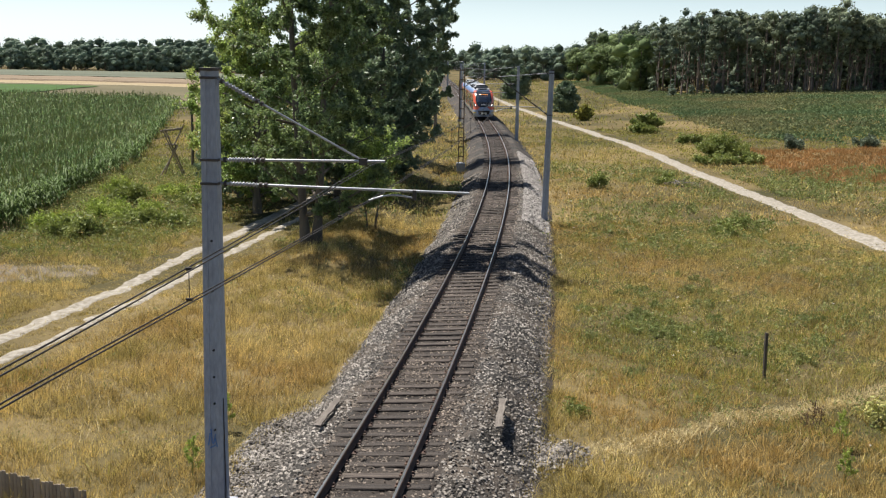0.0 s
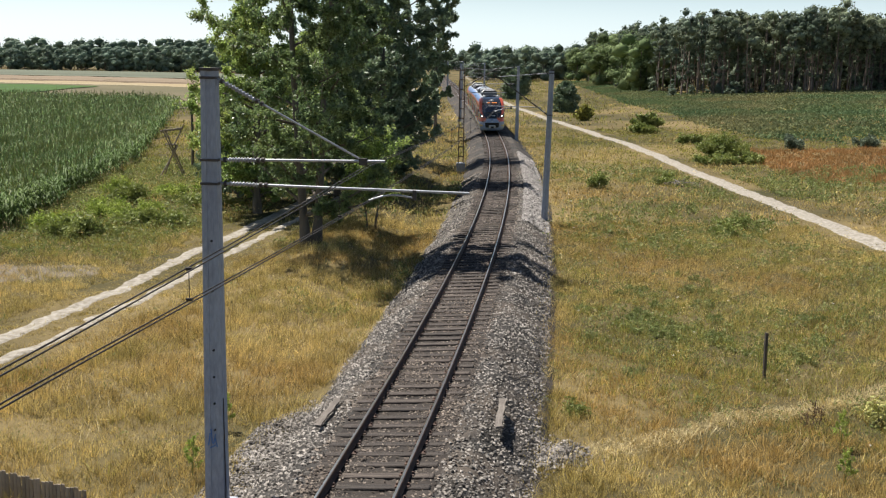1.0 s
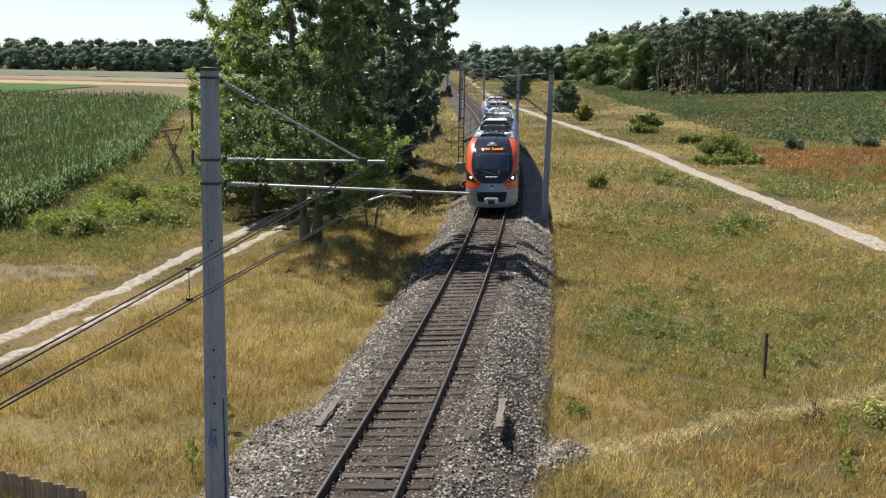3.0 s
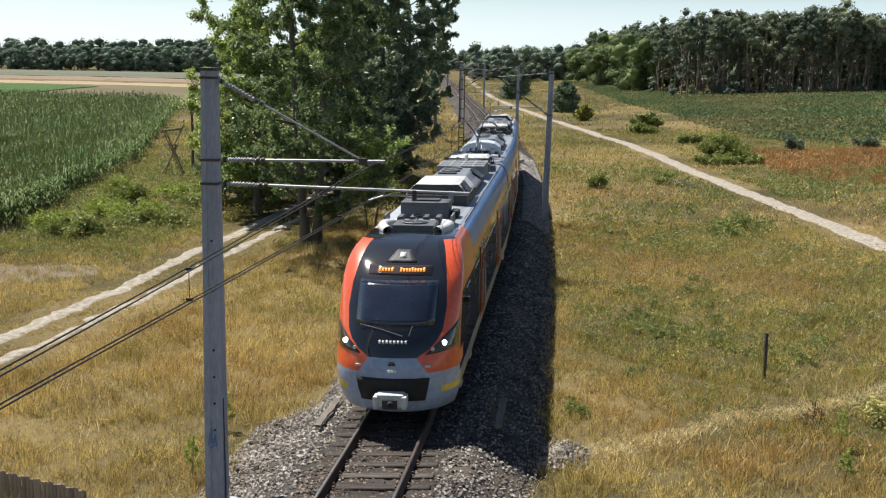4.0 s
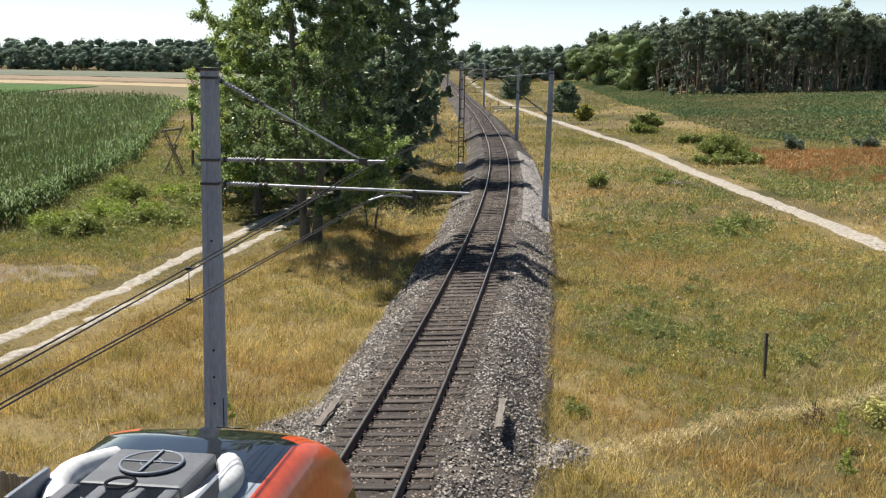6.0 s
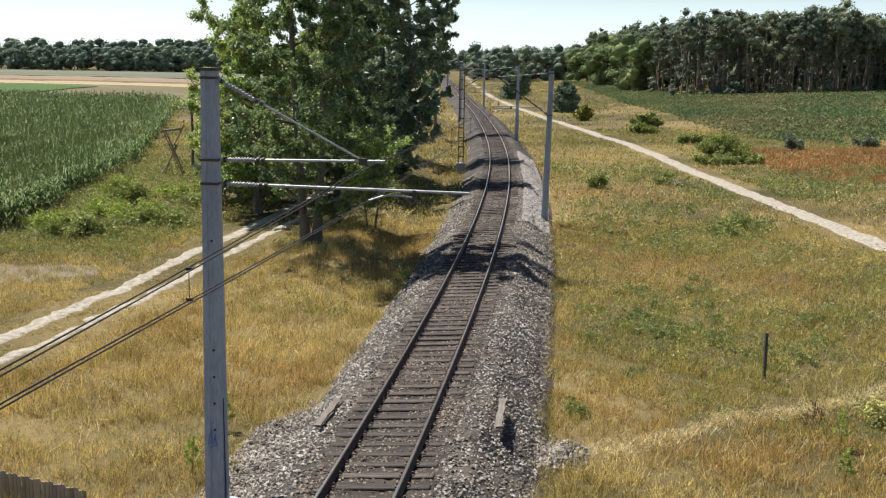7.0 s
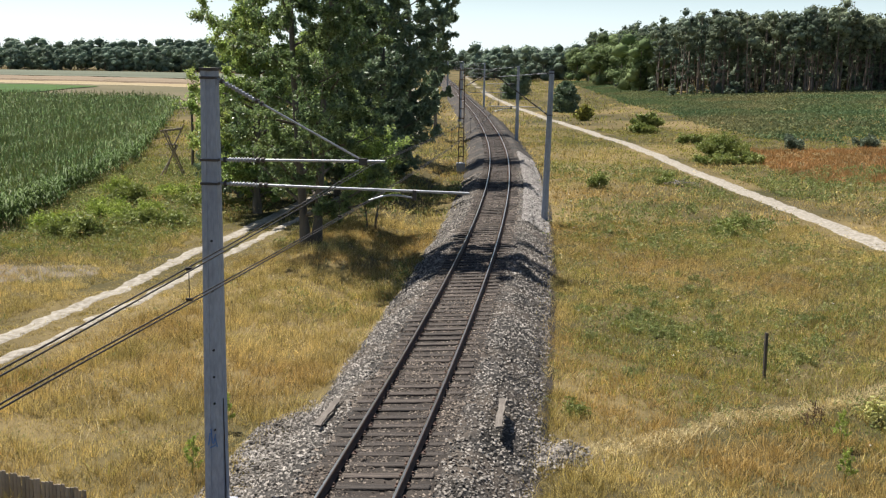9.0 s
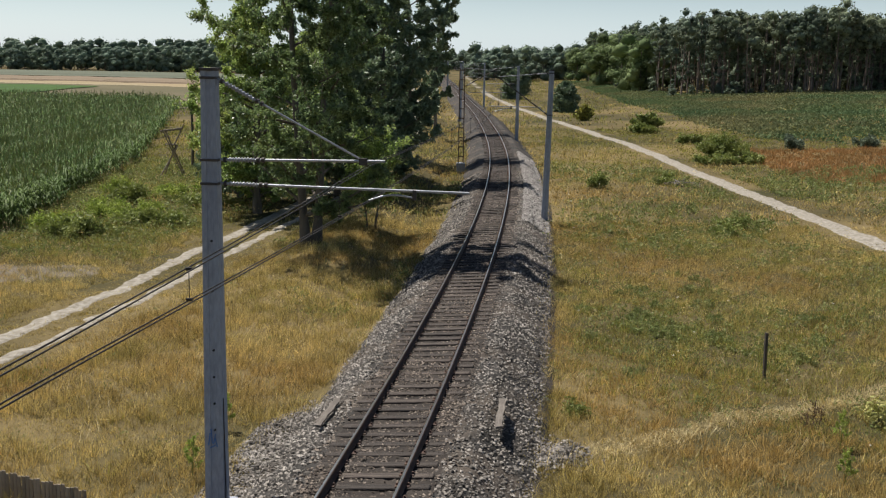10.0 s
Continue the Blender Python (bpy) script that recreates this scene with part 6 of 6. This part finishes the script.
def build_small():
    # rusty marker post in the grass
    z = on_ground(9.45, 31.2)
    p = thing("marker_post", mesh_of("marker_post", box(0, 0, 0.8, 0.085, 0.085, 1.75, 0.012), M_DARKSTEEL), "thin rust-brown marker post in the grass", "post", m=pose(9.6, 31.2, z - 0.25, 0, -0.6, 12))
    # loose planks on both shoulders
    def plank(s, lat, z, turn, tilt, w, l, label):
        q, th = line(s, lat, z)
        bm = bmesh.new()
        n = 9
        rows = []
        for i in range(n):
            t = i / (n - 1) - 0.5
            o = 0.02 * math.sin(t * 7) + 0.012 * math.sin(t * 19)
            rows.append([bm.verts.new((a * w / 2 + o, t * l, b)) for a, b in ((-1, 0), (1, 0), (1 - 0.06 * math.sin(t * 9), 0.06), (-1 + 0.05 * math.cos(t * 11), 0.055))])
        for r0, r1 in zip(rows, rows[1:]):
            for k in range(4):
                bm.faces.new((r0[k], r0[(k + 1) % 4], r1[(k + 1) % 4], r1[k]))
        bm.faces.new(rows[0][::-1])
        bm.faces.new(rows[-1])
        bmesh.ops.recalc_face_normals(bm, faces=bm.faces)
        thing("plank", mesh_of("plank", bm, M_PLANK), label, "plank", m=Matrix.Translation(Vector(q)) @ Matrix.Rotation(-float(th) + radians(turn), 4, "Z") @ Matrix.Rotation(radians(tilt), 4, "Y"))
    plank(9.35, -1.88, -0.20, 0, 8, 0.15, 2.1, "weathered grey board lying on the ballast")
    plank(9.25, 2.33, -0.235, 2, -4, 0.16, 2.1, "thick weathered board at the ballast edge")
    # board fence at the near corner
    f = tagged(new("board_fence"), "low grey weathered upright-board fence", "fence")
    f.matrix_world = pose(-8.3, 20.77, -1.47, 0, 0, -24.7)
    me = [mesh_of("board", box(0, 0, 0.62 + 0.012 * i, 0.092, 0.022, 1.24 + 0.024 * i, 0.004), M_OLDWOOD) for i in range(3)]
    for i in range(32):
        part("board", me[i % 3], f, "", pose(-1.8 + i * 0.106, 0.003 * (i % 2), 0, 0, random.uniform(-0.8, 0.8), 0))
    for z in (0.45, 1.0):
        part("rail", mesh_of("rail", box(-0.16, 0.035, z, 3.4, 0.04, 0.08, 0.006), M_OLDWOOD), f)

    # raised hide of poles at the edge of the maize
    h = tagged(new("raised_hide"), "weathered wooden ladder hide of crossed poles", "hide")
    x0, y0 = -20.6, 82.0
    h.matrix_world = pose(x0, y0, on_ground(x0, y0), 0, 0, 20)
    for a, b in (((-0.9, 0, 0), (0.5, 0, 2.4)), ((0.9, 0, 0), (-0.6, 0, 3.6)), ((-0.5, 0.9, 0), (0.4, 0.3, 2.4)), ((1.1, 0.8, 0), (-0.4, 0.4, 3.6)), ((-0.8, 0.1, 3.5), (0.9, 0.2, 3.7)), ((0.2, 0, 2.4), (1.0, 0.2, 4.0)), ((-0.7, 0.7, 3.4), (0.9, 0.6, 3.6))):
        m = (np.array(a) + np.array(b)) / 2
        part("pole", tmesh("pole", [a, m, b], 0.055, M_OLDWOOD, 7), h)
    for i in range(6):
        t = (i + 1) / 7
        part("rung", tmesh("rung", [(0.9 - 1.5 * t - 0.25, 0.1, 3.6 * t), (0.9 - 1.5 * t, 0.1, 3.6 * t), (0.9 - 1.5 * t + 0.25, 0.1, 3.6 * t)], 0.03, M_OLDWOOD, 6), h)
    part("seat", mesh_of("seat", box(0.05, 0.35, 2.45, 0.9, 0.5, 0.06, 0.01), M_PLANK), h)
    z = on_ground(-20.4, 88)
    thing("dead_stem", tmesh("dead_stem", [(0, 0, 0), (0.05, 0, 3.2), (-0.04, 0, 6.1)], [0.13, 0.11, 0.08], M_BARK), "bare dark dead tree stem", "dead tree", m=pose(-20.4, 88, z - 0.05))

    # bushes
    B = "bush"
    shrub(B, 27.0, 106, 2.8, 2.4, 2.9, 9000, 0.16, M_WEED, "rounded yellow-green bush by the farm road")
    shrub(B, 25.2, 101, 2.2, 1.6, 1.1, 2200, 0.2, M_WEED, "low grey-green bush beside the farm road")
    shrub(B, 28.5, 101.5, 2.4, 1.6, 1.2, 2400, 0.2, M_WEED, "low grey-green bush beside the farm road")
    shrub(B, 17.0, 61.0, 1.9, 1.3, 0.8, 2600, 0.11, M_WEED, "low spreading green bramble bush")
    shrub(B, 15.4, 58.6, 0.9, 0.7, 0.7, 1200, 0.11, M_WEED, "small leafy green bush")
    shrub(B, 11.4, 80.0, 0.8, 0.8, 1.3, 1200, 0.16, M_WEED, "small upright green bush in dry grass")
    shrub(B, 17.0, 83.0, 0.9, 0.8, 1.0, 900, 0.16, M_WEED, "small green bush beside dead branches")
    shrub(B, 25.5, 143, 2.6, 2.0, 1.4, 2000, 0.28, M_WEED, "low dark green bush on the meadow")
    shrub(B, 28.5, 155, 2.4, 2.0, 2.2, 2200, 0.3, M_WEED, "dark green bush on the meadow")
    shrub(B, 28.5, 126, 1.6, 1.4, 1.4, 1500, 0.24, M_WEED, "dark green bush at the field edge")
    shrub(B, 37.2, 117, 1.5, 1.3, 1.8, 1800, 0.22, M_PINE, "small dark young pine bush")
    shrub(B, 45.0, 117, 2.0, 1.4, 1.3, 1600, 0.22, M_PINE, "small dark young pine bush")
    shrub(B, 22.0, 172, 1.7, 1.7, 2.6, 1800, 0.3, M_GREEN, "light green bush beside the farm road")
    shrub(B, 3.5, 27.5, 0.42, 0.38, 0.5, 800, 0.06, M_WEED, "small leafy green weed at the ballast edge")
    shrub(B, 13.2, 25.6, 0.5, 0.5, 0.9, 900, 0.06, M_YFLOWER, "pale yellow flowering weed in the grass")
    shrub(B, -19.5, 67.0, 1.6, 1.3, 1.3, 2400, 0.13, M_WEED, "bright green leafy bush at the maize edge")
    shrub(B, -18.5, 54.0, 2.2, 1.4, 1.1, 3000, 0.12, M_WEED, "spreading green weeds before the maize")
    shrub(B, -15.6, 58.0, 2.4, 1.6, 0.9, 3000, 0.12, M_WEED, "spreading green weeds before the maize")
    shrub(B, -14.5, 66.0, 2.4, 1.6, 0.9, 2600, 0.13, M_WEED, "spreading green weeds beside the lane")
    # bright weeds in a thick bank before the maize, and green clumps in the meadow
    for x, y, rx, h in ((-20.4, 56.2, 1.5, 1.0), (-18.9, 59.5, 1.7, 1.0), (-17.0, 62.0, 1.8, 0.9), (-19.8, 62.5, 1.6, 1.0), (-21.3, 71.0, 1.4, 1.1), (-17.6, 70.0, 1.9, 0.9), (-15.6, 73.5, 1.6, 0.9)):
        shrub(B, x, y, rx, rx * 0.8, h, 2200, 0.11, M_BRIGHT, "bright yellow-green weeds banked before the maize")
    r = np.random.default_rng(23)
    for i in range(34):
        x, y = r.normal(8.4, 2.6), r.normal(37.5, 3.6)
        if lateral(x, y) > 3.4 and x - road_x(ROADR, y) < -2:
            rx = r.uniform(0.35, 0.8)
            shrub(B, x, y, rx, rx * r.uniform(0.8, 1.4), r.uniform(0.22, 0.4), 700, 0.06, M_DOCK, "low dull green leafy clump in the meadow")
    # tall stalks in the foreground grass
    def stalk(x, y, h, m, label, leafy):
        t = tagged(new("tall_weed"), label, "weed")
        t.matrix_world = pose(x, y, on_ground(x, y, -0.03))
        part("stem", tmesh("stem", [(0, 0, 0), (0.02, 0.01, h * 0.5), (0.05, 0, h)], [0.012, 0.01, 0.006], m, 5), t)
        c = []
        for i in range(9):
            f = 0.3 + 0.07 * i
            a = i * 2.4
            e = np.array([0.16 * (1.15 - f) * math.cos(a) * 1.6, 0.16 * (1.15 - f) * math.sin(a) * 1.6, h * f + 0.16])
            part("twig", tmesh("twig", [(0.03 * f, 0, h * f), tuple(e * [0.6, 0.6, 1] - [0, 0, 0.06]), tuple(e)], [0.007, 0.006, 0.003], m, 4), t)
            c.append(e)
        k = 260 if leafy else 150
        P = np.array(c)[rng.integers(0, 9, k)] * rng.uniform(0.5, 1.05, (k, 1)) ** np.array([[1, 1, 0.3]]) + rng.normal(0, 0.025, (k, 3))
        V, F = leaf_sprays(P, 0.05 if leafy else 0.028)
        part("foliage", poly("foliage", V, F, M_BRIGHT if leafy else m), t)
    stalk(9.5, 26.6, 0.85, M_DOCKSEED, "dark brown dry dock stalk in the grass", False)
    stalk(9.72, 26.75, 0.6, M_DOCKSEED, "dark brown dry dock stalk in the grass", False)
    stalk(9.25, 26.4, 0.5, M_DOCKSEED, "dark brown dry dock stalk in the grass", False)
    stalk(9.75, 25.3, 1.0, M_WEED, "tall pale green leafy weed in the grass", True)
    stalk(9.0, 22.9, 0.9, M_WEED, "tall pale green leafy weed in the grass", True)
    stalk(-5.4, 22.6, 1.0, M_WEED, "tall pale green weed beside the mast", True)
    stalk(-5.3, 25.8, 0.9, M_WEED, "tall green weed at the ballast edge", True)
    shrub(B, 11.4, 27.0, 0.55, 0.5, 0.8, 1200, 0.06, M_YFLOWER, "pale yellow flowering weed in the grass")
    # a heap of dead branches
    x, y = 17.9, 82.0
    t = tagged(new("brushwood_heap"), "heap of grey dead branches in the grass", "branches")
    t.matrix_world = pose(x, y, on_ground(x, y))
    for i in range(34):
        a, e = random.uniform(0, 6.3), random.uniform(0.05, 0.5)
        l = random.uniform(0.5, 1.1)
        c = np.array([random.gauss(0, 0.5), random.gauss(0, 0.4), random.uniform(0.05, 0.35)])
        d = np.array([math.cos(a) * l, math.sin(a) * l, e * l])
        part("branch", tmesh("branch", [c - d * 0.6 * [1, 1, 0.1], c + [0, 0, 0.06], c + d * 0.7], [0.035, 0.028, 0.012], M_PALE if i % 3 else M_OLDWOOD, 5), t)
    # dark rounded conifers beside the farm road, far on
    for x, y, hh, w in ((21.6, 198, 5.4, 2.9), (15.8, 262, 6.5, 3.0), (19.5, 290, 7.5, 3.4)):
        t = tagged(new("conifer_tree"), "dark dense rounded conifer beside the farm road", "tree")
        t.matrix_world = pose(x, y, on_ground(x, y))
        part("trunk", tmesh("trunk", [(0, 0, -0.1), (0, 0, hh * 0.5), (0, 0, hh * 0.92)], [0.16, 0.1, 0.02], M_BARK), t)
        n = 7000
        f = rng.random(n) ** 0.85
        a = rng.uniform(0, 6.3, n)
        rr = np.sqrt(np.clip(1 - (f - 0.25) ** 2 / 0.58, 0, 1)) * w * (0.7 + 0.3 * np.sin(f * 17 + 2 * np.sin(a * 3))) * rng.random(n) ** 0.4
        P = np.stack([np.cos(a) * rr, np.sin(a) * rr, 0.15 + f * hh - rr * 0.12], -1)
        V, F = leaf_sprays(P, 0.34)
        part("crown", poly("crown", V, F, M_LEAFD), t)


def build_weeds():
    """Leafy weeds in drifts, seed heads and scattered white umbels over the meadow."""
    n = 30000
    x, y = sow(n, 18, 95, 0.85)
    g = greenness(x, y) + 0.35 * wave(x, y, 1.9, 6)
    k = meadow_mask(x, y) & (rng.random(n) < np.clip(g * 1.5 - 0.45, 0.02, 0.9)) & (np.abs(x - road_x(ROADL, y)) > 2) & (np.abs(x - road_x(ROADR, y)) > 1.8)
    x, y = x[k], y[k]
    m = 13
    h = rng.uniform(0.15, 0.5, len(x))
    P = np.stack([x, y, ground_z(x, y)], -1)[:, None] + rng.normal(0, 1, (len(x), m, 3)) * [0.13, 0.13, 0]
    P[..., 2] += rng.random((len(x), m)) * h[:, None]
    V, F = leaf_sprays(P.reshape(-1, 3), 0.055 * np.repeat(np.clip(y / 34, 0.9, 2.0), m))
    thing("leafy_weeds", poly("leafy_weeds", V, F, M_DOCK), "drifts of low leafy green weeds in the meadow", "weeds", kind="stuff")
    n = 42000
    x, y = sow(n, 18, 80, 0.85)
    k = meadow_mask(x, y) & (np.abs(x - road_x(ROADL, y)) > 1.8) & (np.abs(x - road_x(ROADR, y)) > 1.6) & (rng.random(n) < 0.3 + 0.6 * (0.5 + 0.5 * wave(x, y, 0.7, 3)))
    x, y = x[k], y[k]
    P = np.stack([x, y, ground_z(x, y) + rng.uniform(0.22, 0.5, len(x))], -1)
    V, F = leaf_sprays(P, 0.042 * np.clip(y / 34, 0.8, 1.8))
    thing("seed_heads", poly("seed_heads", V, F, M_SEED), "pale dry grass seed heads over the meadow", "grass", kind="stuff")
    # long bleached stems that lie over among the grass
    n = 15000
    x, y = sow(n, 18, 55, 0.9)
    k = meadow_mask(x, y) & (np.abs(x - road_x(ROADL, y)) > 2.0) & (rng.random(n) < np.where(lateral(x, y) < 0, 0.75, 0.3) * np.clip(0.5 + 0.9 * wave(x, y, 0.9, 5), 0.05, 1))
    x, y = x[k], y[k]
    q = np.repeat(np.arange(len(x)), 3)
    turn = 3 * wave(x, y, 0.5, 1)
    out = np.stack([np.cos(turn), np.sin(turn)], -1)[q] * 1.6 + rng.normal(0, 0.5, (len(q), 2))
    P = np.stack([x, y, ground_z(x, y) + 0.05], -1)[q] + rng.normal(0, 1, (len(q), 3)) * [0.12, 0.12, 0.02]
    blades("straw_stems", P, rng.uniform(0.15, 0.4, len(q)), rng.uniform(0.010, 0.02, len(q)), M_STEM, "bleached straw stems lying over in the grass", out, bend=0.75)
    # pale trodden grass on the footpath
    x = rng.uniform(3.6, 13.5, 9000)
    y = 23.05 + 0.55 * x + 0.3 * np.sin(x) + rng.normal(0, 0.28, len(x))
    P = np.stack([x, y, ground_z(x, y)], -1)
    blades("trodden_grass", P, rng.uniform(0.04, 0.13, len(x)), rng.uniform(0.012, 0.024, len(x)), M_STEM, "pale trodden grass along a footpath", rng.normal(0, 0.8, (len(x), 2)), bend=2.0)
    n = 420
    x, y = sow(n, 22, 90, 0.8)
    k = meadow_mask(x, y) & ((lateral(x, y) > 4) | (rng.random(n) < 0.12))
    x, y = x[k], y[k]
    P = np.stack([x, y, ground_z(x, y) + rng.uniform(0.4, 0.65, len(x))], -1)
    V, F = leaf_sprays(P, 0.075 * np.clip(y / 40, 0.8, 1.6), 0.8)
    thing("white_umbels", poly("white_umbels", V, F, M_FLOWER), "scattered small white flower umbels", "flowers", kind="stuff")
    # the green plantation before the pine wood
    n = 60000
    y = rng.uniform(112, 425, n)
    x = rng.uniform(30, 130, n)
    lo = np.interp(y, [112, 132, 235, 424], [46, 37.5, 38.6, 47]) + 2 * wave(x, y, 0.13, 1)
    k = (x > lo) & (x < 0.46 * y + 6) & (x < np.interp(y, [240, 251, 266, 387, 430], [130, 82, 56, 56, 57])) & ((y > 128 + 6 * wave(x, y, 0.1, 2)) | (rng.random(n) < 0.12)) & (rng.random(n) < 0.75 + 0.3 * wave(x, y, 0.3, 3))
    x, y = x[k], y[k]
    m = 9
    P = np.stack([x, y, ground_z(x, y)], -1)[:, None] + rng.normal(0, 1, (len(x), m, 3)) * [0.36, 0.36, 0]
    P[..., 2] += rng.random((len(x), m)) * 0.6
    V, F = leaf_sprays(P.reshape(-1, 3), 0.25)
    thing("young_plantation", poly("young_plantation", V, F, M_CROP), "low green plantation rows before the pine wood", "crop", kind="stuff")


build_small()
build_weeds()


# ---- sleepers, nearest first ----
def build_sleepers():
    me = sleeper_mesh()
    r = np.random.default_rng(4)
    n = 300
    for i in range(n):
        s = -3.4 + 0.61856 * i
        p, th = line(s, 0, -0.172)
        c = float(np.interp(s, S, CANT))
        o = part("sleeper", me, TRACK)
        o.matrix_basis = Matrix.Translation(Vector(p) + Vector((r.normal(0, 0.02), 0, r.normal(0, 0.004)))) @ Matrix.Rotation(-float(th) + r.normal(0, 0.008), 4, "Z") @ Matrix.Rotation(-c, 4, "Y")
    s = np.concatenate([np.arange(-250, -3.6, 0.61856), np.arange(-3.4 + 0.61856 * n, 600, 0.61856)])
    vs = []
    for a, b in ((-1.3, -0.12), (1.3, -0.12), (1.3, 0.12), (-1.3, 0.12)):
        vs.append(np.stack([line(x + b, a, -0.172)[0] for x in s]))
    lo = [v - [0, 0, 0.1] for v in vs]
    V = np.stack(vs + lo, 1).reshape(-1, 3)
    q = np.array([[0, 1, 2, 3], [0, 4, 5, 1], [1, 5, 6, 2], [2, 6, 7, 3], [3, 7, 4, 0]])
    F = (np.arange(len(s))[:, None, None] * 8 + q).reshape(-1, 4)
    tagged(part("far_sleepers", poly("far_sleepers", V, F, M_SLEEPER), TRACK, "dark wooden sleepers farther along"), kind="stuff")


build_sleepers()
motions()
